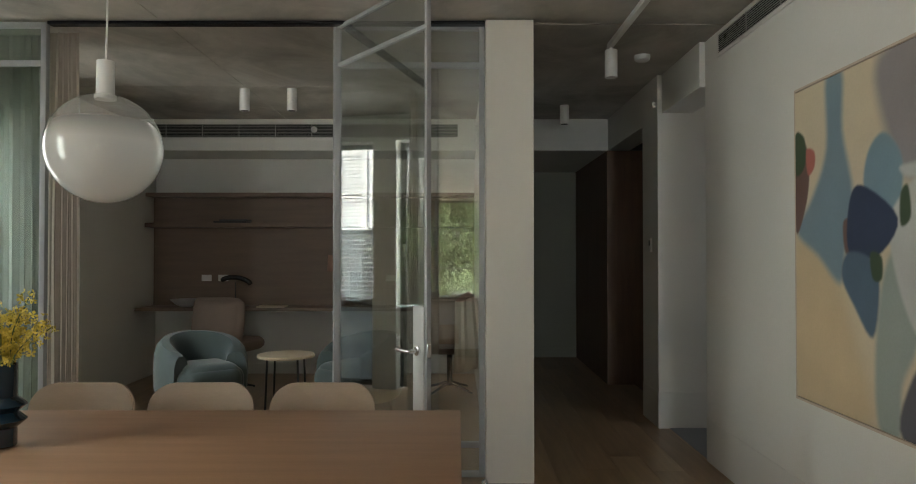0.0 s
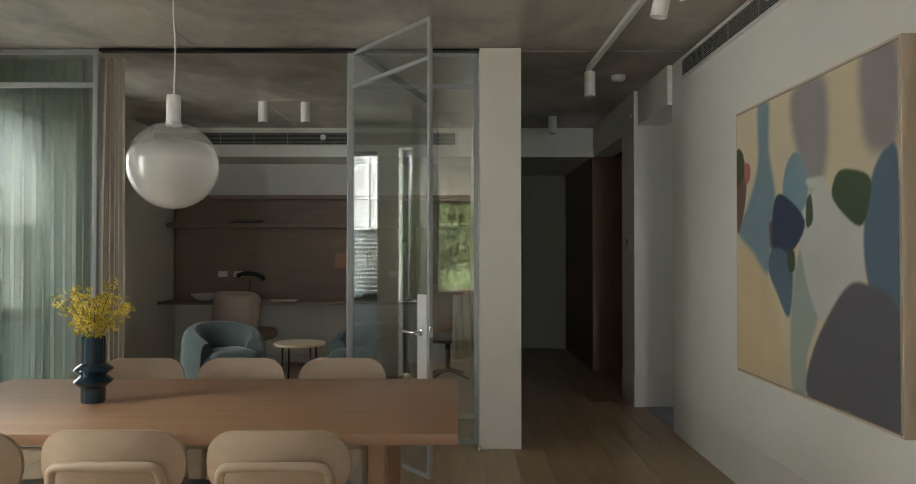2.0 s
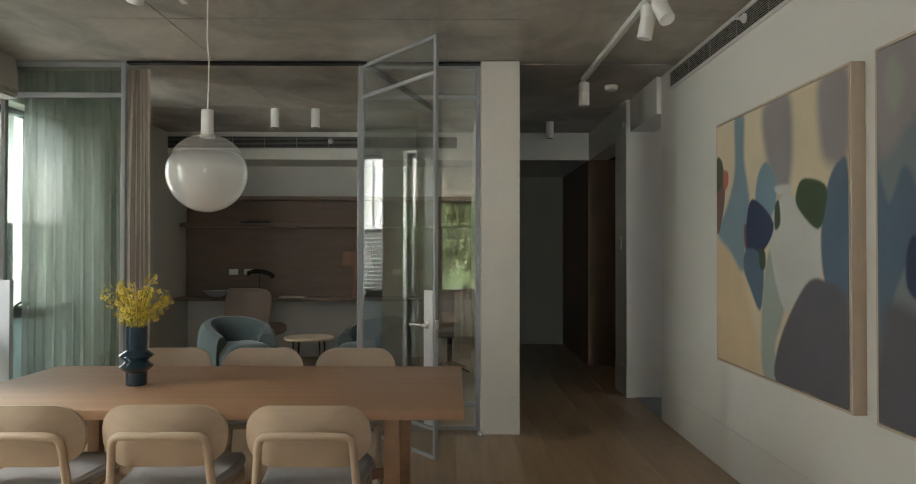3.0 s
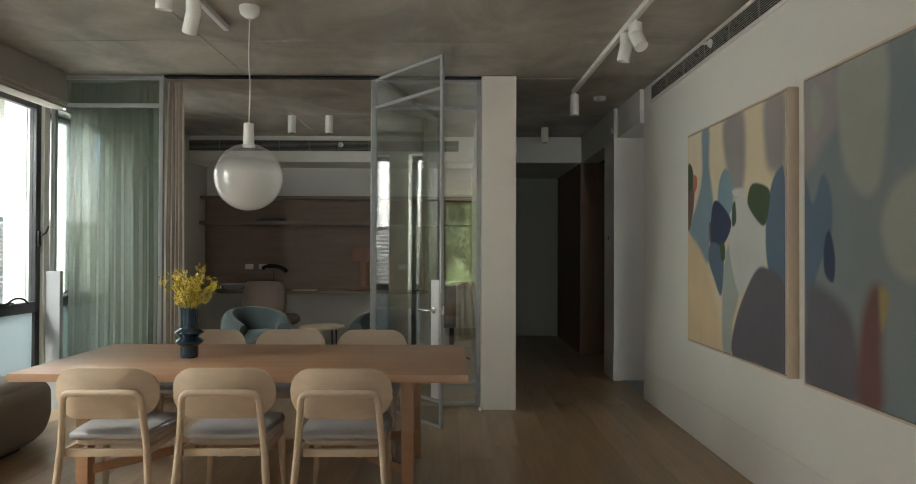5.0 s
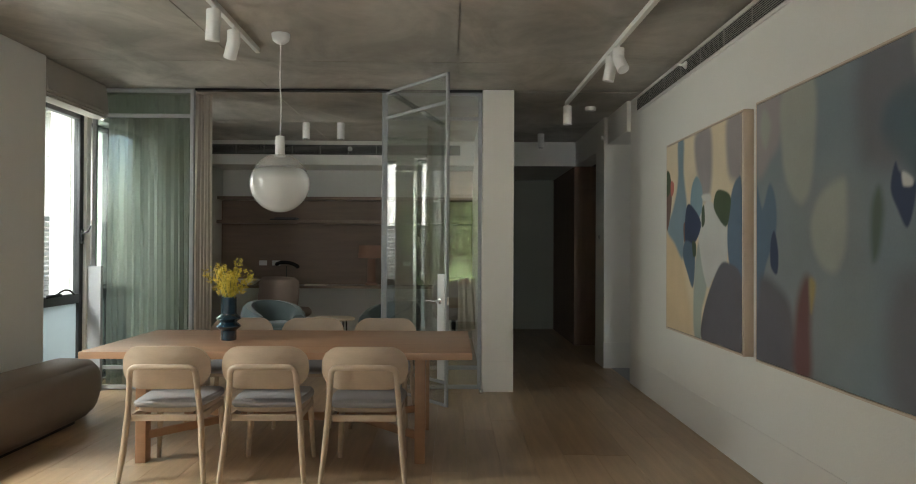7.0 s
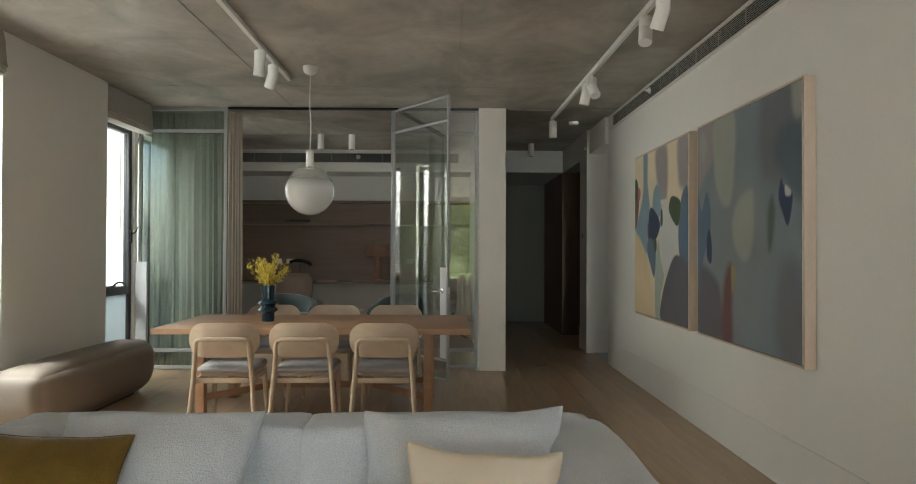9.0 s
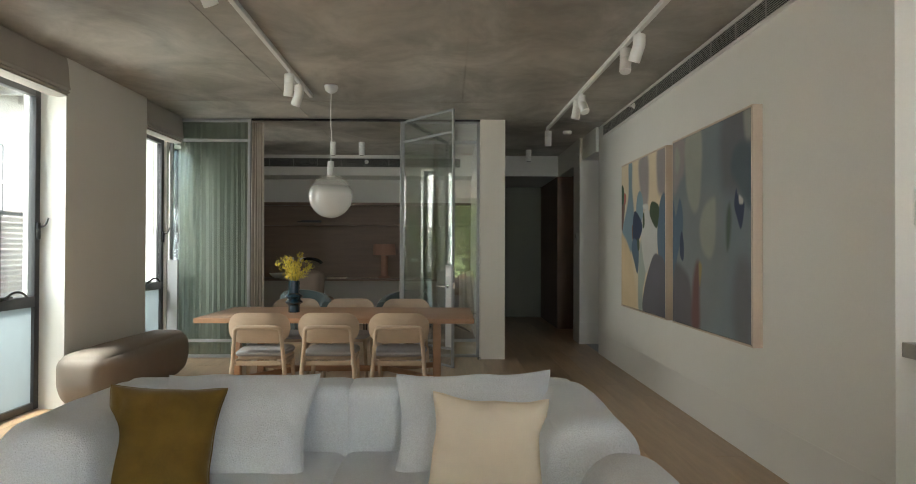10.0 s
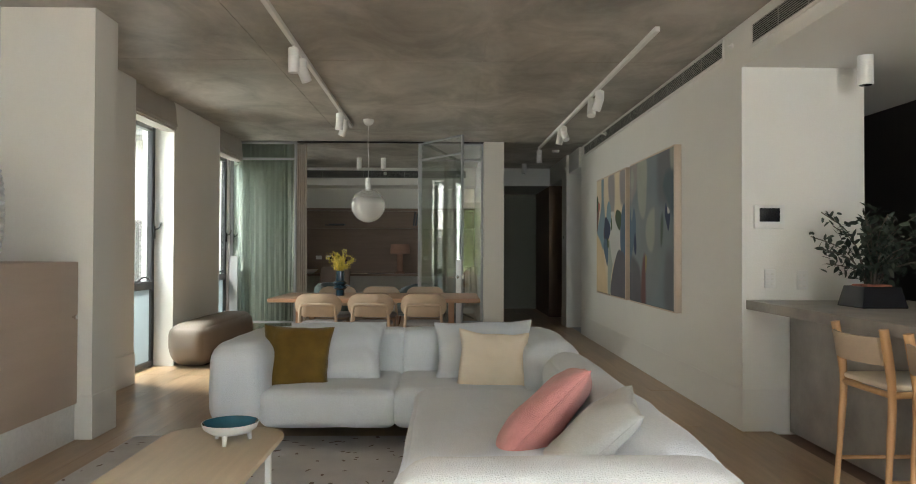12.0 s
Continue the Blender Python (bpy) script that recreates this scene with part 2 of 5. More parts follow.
M = {
    "wall": mat("warm_white_paint", (0.745, 0.73, 0.685), 0.75, var=0.04, scale=1.5, fine=90, bump=0.1, fine_var=0.03),
    "column": mat("cream_plaster", (0.78, 0.74, 0.66), 0.75, var=0.04, scale=1.5, fine=160, bump=0.08, fine_var=0.02),
    "skirting": mat("skirting_paint", (0.72, 0.70, 0.66), 0.55, var=0.03, scale=2, fine=120, bump=0.03, fine_var=0.01),
    "concrete": concrete_mat(),
    "oak_floor": mat("oak_boards", (0.36, 0.247, 0.150), 0.31, var=0.36, scale=3, fine=45, bump=0.10, fine_var=0.13, stretch=(6, 0.5, 1), rand=0.24, depth=0.003),
    "table_wood": mat("honey_oak", (0.375, 0.212, 0.12), 0.45, var=0.2, scale=3, fine=40, bump=0.06, fine_var=0.08, stretch=(0.5, 7, 7), depth=0.003),
    "chair_wood": mat("pale_oak", (0.47, 0.362, 0.262), 0.5, var=0.14, scale=5, fine=50, bump=0.06, fine_var=0.06, stretch=(1, 4, 4), depth=0.003),
    "stool_wood": mat("golden_oak", (0.52, 0.30, 0.14), 0.45, var=0.16, scale=5, fine=50, bump=0.06, fine_var=0.06, stretch=(4, 4, 1), depth=0.003),
    "coffee_wood": mat("blond_oak", (0.60, 0.49, 0.35), 0.45, var=0.14, scale=4, fine=40, bump=0.05, fine_var=0.05, stretch=(6, 0.6, 4), depth=0.003),
    "walnut": mat("smoked_veneer", (0.205, 0.142, 0.104), 0.5, var=0.22, scale=3, fine=40, bump=0.05, fine_var=0.1, stretch=(0.6, 6, 6), depth=0.003),
    "dark_wood": mat("dark_stained_veneer", (0.21, 0.125, 0.086), 0.5, var=0.3, scale=3, fine=40, bump=0.05, fine_var=0.1, stretch=(6, 6, 0.5), depth=0.003),
    # kitchen veneer; its near-black also paints the darkness of the hall room
    "kitchen_wood_or_unlit": mat("black_brown_veneer_and_unlit_room", (0.03, 0.024, 0.02), 0.5, var=0.3, scale=3, fine=40, bump=0.05, fine_var=0.1, stretch=(6, 6, 0.5), depth=0.003),
    "cabinet_wood": mat("taupe_veneer", (0.50, 0.40, 0.325), 0.5, var=0.1, scale=3, fine=60, bump=0.04, fine_var=0.05, stretch=(5, 0.6, 5), depth=0.003),
    "terrazzo": mat("terrazzo_stone", (0.74, 0.74, 0.74), 0.35, var=0.12, scale=30, fine=220, bump=0.0, fine_var=0.35),
    "bench_stone": mat("grey_stone", (0.34, 0.315, 0.285), 0.45, var=0.5, scale=4, fine=40, bump=0.05, fine_var=0.07),
    "steel_frame": mat("grey_powder_coat", (0.35, 0.355, 0.36), 0.45, 0.0, var=0.05, scale=8, fine=300, bump=0.02, fine_var=0.02),
    "black_frame": mat("black_powder_coat", (0.02, 0.02, 0.022), 0.4, var=0.1, scale=8, fine=200, bump=0.02),
    "satin_steel": mat("satin_steel", (0.62, 0.62, 0.61), 0.4, 0.0, var=0.04, scale=8, fine=300, bump=0.02, fine_var=0.02),
    "chrome": mat("brushed_chrome", (0.75, 0.75, 0.76), 0.22, 1.0, var=0.03, bump=0.02, fine=300),
    "white_metal": mat("white_enamel", (0.78, 0.77, 0.74), 0.4, var=0.03, scale=8, fine=200, bump=0.02, fine_var=0.01),
    "white_plastic": mat("white_plastic", (0.72, 0.71, 0.68), 0.4, var=0.03, bump=0.0, fine_var=0.01),
    "black_plastic": mat("black_plastic", (0.012, 0.012, 0.014), 0.25, var=0.1, bump=0.0),
    "vent_dark": mat("vent_shadow", (0.018, 0.017, 0.016), 0.7, var=0.1, bump=0.0),
    "vent_slat": mat("vent_blade", (0.30, 0.29, 0.27), 0.5, var=0.05, bump=0.0),
    "coral_clay": mat("coral_clay", (0.45, 0.14, 0.08), 0.8, var=0.3, scale=40, fine=120, bump=0.6),
    "sofa": mat("grey_wool", (0.655, 0.70, 0.75), 0.95, var=0.07, scale=5, fine=170, bump=0.9, fine_var=0.22, sheen=0.3, depth=0.004),
    "boucle": mat("grey_boucle", (0.60, 0.61, 0.60), 0.95, var=0.08, scale=8, fine=190, bump=0.9, fine_var=0.22, sheen=0.3, depth=0.005),
    "ochre": mat("ochre_velvet", (0.150, 0.092, 0.014), 0.8, var=0.55, scale=9, fine=260, bump=0.5, fine_var=0.3, spec=0.25, sheen=0.7, depth=0.003),
    "cream": mat("cream_linen", (0.78, 0.69, 0.56), 0.9, var=0.06, scale=8, fine=500, bump=0.4, fine_var=0.1, depth=0.003),
    "pink": mat("coral_boucle", (0.66, 0.29, 0.28), 0.95, var=0.12, scale=12, fine=160, bump=0.9, fine_var=0.2, sheen=0.3, depth=0.005),
    "leather": mat("taupe_leather", (0.25, 0.205, 0.170), 0.7, var=0.1, scale=5, fine=150, bump=0.2, fine_var=0.05, depth=0.002),
    "teal": mat("teal_velvet", (0.080, 0.108, 0.108), 0.8, var=0.1, scale=6, fine=300, bump=0.2, fine_var=0.08, sheen=0.5, depth=0.003),
    "taupe_fabric": mat("taupe_fabric", (0.28, 0.21, 0.17), 0.9, var=0.1, scale=6, fine=300, bump=0.3, fine_var=0.08),
    "seat_fabric": mat("grey_seat_fabric", (0.36, 0.345, 0.345), 0.9, var=0.08, scale=6, fine=400, bump=0.3, fine_var=0.1),
    "rug": mat("grey_wool_rug", (0.66, 0.64, 0.64), 0.95, var=0.18, scale=5, fine=300, bump=0.6, fine_var=0.12, depth=0.006),
    "rug_fleck": mat("brown_wool_fleck", (0.25, 0.19, 0.17), 0.95, var=0.2, fine=300, bump=0.5),
    "vase": mat("navy_ceramic", (0.010, 0.030, 0.048), 0.12, var=0.3, scale=8, fine=60, bump=0.0, coat=0.5),
    "bowl_in": mat("blue_glaze", (0.015, 0.10, 0.16), 0.15, var=0.4, scale=14, fine=60, bump=0.05, coat=0.5),
    "ceramic": mat("white_ceramic", (0.75, 0.75, 0.74), 0.3, var=0.04, scale=8, bump=0.02),
    "petal": mat("yellow_petal", (0.74, 0.58, 0.09), 0.6, var=0.25, scale=30, fine=120, bump=0.1),
    "stem": mat("green_stem", (0.10, 0.14, 0.03), 0.6, var=0.2, scale=30, bump=0.1),
    "leaf": leaf_mat("grey_green_leaf", (0.018, 0.028, 0.02), (0.075, 0.095, 0.07)),
    "tree_leaf": leaf_mat("tree_leaf", (0.10, 0.14, 0.05), (0.56, 0.62, 0.32)),
    "bark": mat("bark", (0.12, 0.10, 0.08), 0.9, var=0.3, scale=10, bump=0.6),
    "render_white": mat("white_render", (0.46, 0.457, 0.447), 0.85, var=0.08, scale=1.5, fine=40, bump=0.2, fine_var=0.04),
    "slat_white": mat("white_slat", (0.40, 0.40, 0.39), 0.5, var=0.03, bump=0.02),
    "fence_grey": mat("charcoal_post", (0.06, 0.065, 0.07), 0.5, var=0.1, bump=0.02),
    "roof": mat("roof_tile", (0.22, 0.12, 0.09), 0.8, var=0.2, scale=6, fine=30),
    "blind": mat("linen_blind", (0.40, 0.37, 0.33), 0.9, var=0.06, scale=5, fine=500, bump=0.3, fine_var=0.08),
    "paving": mat("terrace_paving", (0.36, 0.35, 0.33), 0.7, var=0.15, scale=2, fine=50),
    "blue_tile": mat("grey_blue_stone", (0.26, 0.27, 0.30), 0.4, var=0.1, scale=3, fine=60),
    "lawn": mat("ground_soil", (0.10, 0.12, 0.05), 0.9, var=0.3, scale=2, fine=30),
    "clear": glass_mat("clear_glass", (0.93, 0.95, 0.94)),
    "smoke_pane": mat("shaded_pane", (0.22, 0.25, 0.26), 0.15, var=0.1, bump=0.0),
    "tinted_green": glass_mat("deep_green_tinted_glass", (0.75, 0.815, 0.775), base=0.085),
    "tinted": glass_mat("green_tinted_glass", (0.90, 0.925, 0.91), base=0.15),
    "door_glass": glass_mat("door_glass", (0.90, 0.925, 0.91), base=0.25),
    "frosted": sheer_mat("frosted_glass", (0.34, 0.39, 0.41), 0.06),
    "sheer": sheer_mat("sheer_curtain", (0.50, 0.50, 0.46), 0.14),
    "linen": mat("beige_linen_curtain", (0.47, 0.41, 0.35), 0.9, var=0.06, scale=5, fine=500, bump=0.2, fine_var=0.06),
    # greenish wall paint, darkened so the colour carries the hall's dim light
    "hall_dimmed": mat("greenish_paint_dimmed", (0.30, 0.305, 0.25), 0.75, var=0.05, scale=1.5, fine=90, bump=0.1, fine_var=0.03),
}


# ---- mesh helpers ----
def part(name, bm, material, parent=None, label="", smooth=True):
    """Links a bmesh as one mesh object under a thing or a part."""
    me = bpy.data.meshes.new(name)
    bmesh.ops.recalc_face_normals(bm, faces=bm.faces)
    bm.to_mesh(me)
    bm.free()
    me.materials.append(material)
    if smooth:
        me.polygons.foreach_set("use_smooth", [True] * len(me.polygons))
        me.set_sharp_from_angle(angle=radians(38))
    ob = new(name, me)
    if parent:
        ob.parent = parent
    if label:
        tagged(ob, label)
    return ob


def thing(name, label, category, x=0, y=0, z=0, rz=0, group=""):
    ob = new(name)
    ob.empty_display_size = 0.1
    ob.matrix_basis = pose(x, y, z, 0, 0, rz)
    return tagged(ob, label, category, group)


def box(x0, x1, y0, y1, z0, z1, bevel=0.0, bm=None, seg=2):
    own = bmesh.new()
    bmesh.ops.create_cube(own, size=1, matrix=Matrix.LocRotScale(((x0 + x1) / 2, (y0 + y1) / 2, (z0 + z1) / 2), None, (x1 - x0, y1 - y0, z1 - z0)))
    if bevel:
        bmesh.ops.bevel(own, geom=own.edges[:], offset=bevel, segments=seg, affect="EDGES", profile=0.6)
    return joined(own, bm)


def joined(own, bm, m=None):
    if m is not None:
        own.transform(m)
    if bm is None:
        return own
    tmp = bpy.data.meshes.new("tmp")
    own.to_mesh(tmp)
    own.free()
    bm.from_mesh(tmp)
    bpy.data.meshes.remove(tmp)
    return bm


def lathe(profile, seg=32, bm=None, m=None, caps=True):
    """A turned body from (radius, height) pairs."""
    own = bmesh.new()
    rings = []
    for r, z in profile:
        rings.append([own.verts.new((r * math.cos(2 * math.pi * i / seg), r * math.sin(2 * math.pi * i / seg), z)) for i in range(seg)])
    for a, b in zip(rings, rings[1:]):
        for i in range(seg):
            own.faces.new((a[i], a[(i + 1) % seg], b[(i + 1) % seg], b[i]))
    if caps:
        own.faces.new(rings[0][::-1])
        own.faces.new(rings[-1])
    return joined(own, bm, m)


def tube(points, radii, seg=10, bm=None):
    """A round bar along points; radii is one number or one for each point."""
    own = bmesh.new()
    pts = [Vector(p) for p in points]
    if not isinstance(radii, (list, tuple)):
        radii = [radii] * len(pts)
    rings, side = [], None
    for i, p in enumerate(pts):
        d = (pts[min(i + 1, len(pts) - 1)] - pts[max(i - 1, 0)]).normalized()
        if side is None:
            side = d.orthogonal().normalized()
        side = (side - d * side.dot(d)).normalized()
        up = d.cross(side)
        rings.append([own.verts.new(p + radii[i] * (math.cos(2 * math.pi * k / seg) * side + math.sin(2 * math.pi * k / seg) * up)) for k in range(seg)])
    for a, b in zip(rings, rings[1:]):
        for k in range(seg):
            own.faces.new((a[k], a[(k + 1) % seg], b[(k + 1) % seg], b[k]))
    own.faces.new(rings[0][::-1])
    own.faces.new(rings[-1])
    return joined(own, bm)


def curve(points, n=6, closed=False):
    """Catmull-Rom through the points."""
    p = [Vector(q) for q in points]
    out, k = [], len(p)
    for i in range(k if closed else k - 1):
        a, b, c, d = [p[j % k] if closed else p[max(0, min(k - 1, j))] for j in (i - 1, i, i + 1, i + 2)]
        for s in range(n):
            t = s / n
            out.append(0.5 * (2 * b + (c - a) * t + (2 * a - 5 * b + 4 * c - d) * t * t + (3 * b - a - 3 * c + d) * t ** 3))
    if not closed:
        out.append(p[-1])
    return out


def puff(sx, sy, sz, r, n=10, bulge=0.0, rough=0.0, seed=0, m=None, bm=None):
    """An upholstered block of that size with edges rounded by r, swollen faces and soft dents."""
    own = bmesh.new()
    bmesh.ops.create_cube(own, size=2)
    bmesh.ops.subdivide_edges(own, edges=own.edges[:], cuts=n, use_grid_fill=True)
    h = Vector((sx / 2, sy / 2, sz / 2))
    r = min(r, h.x, h.y, h.z)
    for v in own.verts:
        u = v.co.copy()
        p = Vector([math.copysign(1 - (1 - abs(c)) ** 1.5, c) * k for c, k in zip(u, h)])
        q = Vector([max(-(k - r), min(k - r, c)) for c, k in zip(p, h)])
        d = p - q
        if d.length > 1e-6:
            p = q + d.normalized() * r
        if bulge:
            w = [1 - abs(c) ** 2.5 for c in u]
            for ax in range(3):
                if abs(u[ax]) > 0.99:
                    p[ax] += math.copysign(bulge * w[(ax + 1) % 3] * w[(ax + 2) % 3], u[ax])
        if rough:
            p += rough * noise.noise_vector(Vector((p.x * 3.5 + seed * 7.3, p.y * 3.5, p.z * 3.5)))
            p += 0.4 * rough * noise.noise_vector(Vector((p.x * 9 + seed * 3.1, p.y * 9, p.z * 9)))
        v.co = p
    return joined(own, bm, m)


def pillow_rim(u, v, w, h, seed):
    """Where a share (u, v) of a cushion's face lies in its flat outline, with drawn-out corners."""
    pull = 1 - 0.085 * (1 - abs(v) ** 2) * abs(u) ** 4
    pulv = 1 - 0.085 * (1 - abs(u) ** 2) * abs(v) ** 4
    k = noise.noise_vector(Vector((u * 1.6 + seed * 5, v * 1.6, seed)))
    f = 0.02 * min(1, w / 0.5)
    return Vector((u * pull * w / 2 + f * k.x, 0, v * pulv * h / 2 + f * k.z))


def pillow_edge(w, h, seed, n=24):
    run = [2 * i / n - 1 for i in range(n)]
    ring = [(u, -1) for u in run] + [(1, v) for v in run] + [(-u, 1) for u in run] + [(-1, -v) for v in run]
    return [pillow_rim(u, v, w, h, seed) for u, v in ring]


def pillow(w, h, d, seed=0, n=44):
    """A stuffed square cushion standing in the xz plane, thick along y, plump in the middle, with creases towards its corners."""
    own = bmesh.new()
    for s in (-1, 1):
        rows = []
        for i in range(n + 1):
            row = []
            for j in range(n + 1):
                u, v = math.sin((i / n - 0.5) * math.pi), math.sin((j / n - 0.5) * math.pi)
                t = ((1 - u * u) * (1 - v * v)) ** 0.42
                p = pillow_rim(u, v, w, h, seed)
                p.y = s * t * d / 2
                k = noise.noise(Vector((u * 1.5 + seed * 5, v * 1.5, s + seed)))
                fold = noise.noise(Vector((u * 2.4, v * 2.4, seed * 3.3 + s)))
                p.y += t * (0.028 * k + s * 0.010 * math.sin(7 * (u + v) + 6 * fold) * (u * u + v * v) / 2)
                row.append(own.verts.new(p))
            rows.append(row)
        for i in range(n):
            for j in range(n):
                own.faces.new((rows[i][j], rows[i + 1][j], rows[i + 1][j + 1], rows[i][j + 1]))
    bmesh.ops.remove_doubles(own, verts=own.verts[:], dist=0.0003)
    return own


def slab(outline, z0, z1, bevel=0.0, seg=2):
    """A plate from a plan outline."""
    own = bmesh.new()
    f = own.faces.new([own.verts.new((x, y, z0)) for x, y in outline])
    top = bmesh.ops.extrude_face_region(own, geom=[f])
    bmesh.ops.translate(own, verts=[v for v in top["geom"] if isinstance(v, bmesh.types.BMVert)], vec=(0, 0, z1 - z0))
    if bevel:
        es = [e for e in own.edges if abs(e.verts[0].co.z - e.verts[1].co.z) < 1e-6]
        bmesh.ops.bevel(own, geom=es, offset=bevel, segments=seg, affect="EDGES", profile=0.6)
    return own


def rounded(w, d, r, n=8, cx=0, cy=0):
    """The outline of a rectangle w by d with corners of radius r."""
    out = []
    for sx, sy, a in ((1, 1, 0), (-1, 1, 90), (-1, -1, 180), (1, -1, 270)):
        for k in range(n + 1):
            b = radians(a + 90 * k / n)
            out.append((cx + sx * (w / 2 - r) + r * math.cos(b), cy + sy * (d / 2 - r) + r * math.sin(b)))
    return out


def structure(name, bm, material, label, smooth=False):
    return tagged(part(name, bm, material, None, "", smooth), label, "", "", "structure")


# ---- the shell ----
CEIL = 2.95
WALL_E, WALL_W, PART_Y = 1.785, -3.40, 3.84


def boxes(*rows, bevel=0.0):
    bm = bmesh.new()
    for r in rows:
        box(*r, bevel=bevel, bm=bm)
    return bm


structure("floor", boxes((-4.2, 6.2, -10.0, 9.6, -0.25, -0.022)), M["dark_wood"], "dark underfloor below the oak boards")

# concrete ceiling: panels with open joints under a slab
bm = boxes((-4.2, 6.2, -10.0, 9.6, CEIL + 0.006, CEIL + 0.3))
xs = [-4.0, -1.87, -0.04, 1.78]
ys = [-9.8, -7.0, -4.2, -0.7, 2.8, 3.78]
for x0, x1 in zip(xs, xs[1:]):
    for y0, y1 in zip(ys, ys[1:]):
        box(x0 + 0.006, x1 - 0.006, y0 + 0.005, y1 - 0.005, CEIL, CEIL + 0.0059, bm=bm)
for x0, x1 in ((-4.0, -1.87), (-1.87, -0.04), (-0.04, 2.9)):
    for y0, y1 in ((3.90, 5.6), (5.606, 9.4)):
        box(x0 + 0.003, x1 - 0.003, y0, y1, CEIL, CEIL + 0.0059, bm=bm)
structure("ceiling", bm, M["concrete"], "raw board-marked grey concrete ceiling with open joints")

# east wall with the two openings towards the hall rooms
structure("wall_east", boxes((WALL_E, 2.02, -1.66, 4.28, -0.1, CEIL), (1.708, 1.95, 5.20, 5.68, -0.1, CEIL),
                             (1.745, 2.0, 4.28, 5.20, 2.63, CEIL), (1.708, 1.95, 5.68, 7.15, 2.60, CEIL)), M["wall"], "warm white painted wall")
structure("wall_side_room", boxes((1.95, 3.3, 5.20, 5.32, -0.1, CEIL), (3.2, 3.3, 2.0, 5.2, -0.1, CEIL), (2.02, 3.2, 2.0, 2.1, -0.1, CEIL)), M["wall"], "white wall of the side passage")
structure("floor_side_room", boxes((1.80, 3.2, 2.1, 5.20, -0.02, 0.004)), M["blue_tile"], "grey blue stone floor of the side passage")
# end wall in the darkened tone: the hall's shade sits in its colour
structure("wall_hall_end", boxes((0.2, 1.70, 9.24, 9.4, -0.1, 2.6)), M["hall_dimmed"], "greenish painted wall at the end of the hall, darkened for its dim light")
structure("wall_hall_west", boxes((0.24, 0.50, 4.05, 9.24, -0.1, CEIL)), M["wall"], "painted wall between the study and the hall")
structure("bulkhead_hall", boxes((0.50, 1.7505, 7.15, 9.4, 2.60, CEIL)), M["wall"], "lowered white ceiling bulkhead over the hall")
structure("joinery_hall", boxes((1.70, 3.6, 7.16, 9.3, -0.1, 2.599)), M["dark_wood"], "dark stained timber joinery lining the hall")
# near-black for the unlit room; first box blocks light leaking over the joinery
structure("hall_room_dark_lining", boxes((1.752, 3.59, 7.152, 9.3, 2.602, 2.948), (3.6, 3.7, 5.3, 7.2, -0.1, 2.95), (1.95, 3.6, 5.68, 5.70, -0.1, 2.95)), M["kitchen_wood_or_unlit"], "near-black lining standing in for the unlit hall room")

# study
structure("wall_study_back", boxes((-4.0, 0.24, 7.88, 8.05, -0.1, CEIL)), M["wall"], "white wall behind the desk")
structure("bulkhead_study", boxes((-3.62, 0.24, 7.15, 7.88, 2.60, CEIL)), M["wall"], "white bulkhead over the study desk")
structure("wall_study_west", boxes((-3.95, -3.63, 5.50, 7.88, -0.1, CEIL), (-3.95, -3.63, 3.90, 5.50, 2.67, CEIL)), M["wall"], "white outer wall of the study")
structure("wall_study_pier", boxes((-3.95, -3.63, 4.57, 4.84, -0.1, 2.669)), M["wall"], "white pier between the study windows")
structure("wall_study_corner", boxes((-3.95, -3.76, 3.74, 3.899, -0.1, CEIL)), M["wall"], "white wall corner beside the glass panel")
structure("panel_study", boxes((-3.62, 0.235, 7.80, 7.876, 0.836, 2.119)), M["walnut"], "smoked timber lining above the study desk")

# west wall: piers between tall windows
structure("wall_west", boxes((-3.75, WALL_W, 1.10, 2.69, -0.1, CEIL), (-3.75, -3.37, -1.65, 0.05, -0.1, CEIL),
                             (-3.75, -3.60, 3.74, 3.82, -0.1, CEIL), (-3.75, -3.60, 2.69, 3.74, 2.80, CEIL), (-3.75, -3.60, 0.05, 1.10, 2.80, CEIL)), M["wall"], "white painted window wall with deep piers")
structure("pier_living", boxes((-4.0, -2.76, -1.985, -1.65, -0.1, CEIL)), M["wall"], "white painted pier beside the timber cabinet")
structure("wall_living_west", boxes((-3.6, -3.4, -9.6, -1.985, -0.1, CEIL)), M["wall"], "white living room wall behind the cabinet")
structure("column", boxes((0.215, 0.520, 3.80, 4.05, -0.1, CEIL), bevel=0.003), M["column"], "cream plaster column at the glass partition")

# kitchen side and rear
structure("wall_nib", boxes((WALL_E, 2.68, -1.78, -1.66, -0.1, 2.63)), M["wall"], "white nib wall at the kitchen bench")
structure("bulkhead_kitchen", boxes((WALL_E, 4.2, -9.6, -1.66, 2.631, CEIL)), M["wall"], "white lowered kitchen ceiling")
structure("wall_kitchen", boxes((3.77, 3.95, -9.6, 0.6, -0.1, 2.95), (1.9, 3.77, 0.5, 0.6, -0.1, 2.95)), M["kitchen_wood_or_unlit"], "black-brown timber kitchen joinery")
structure("ceiling_kitchen_back", boxes((2.03, 3.76, -1.659, 0.49, 2.631, 2.9)), M["wall"], "white kitchen ceiling")
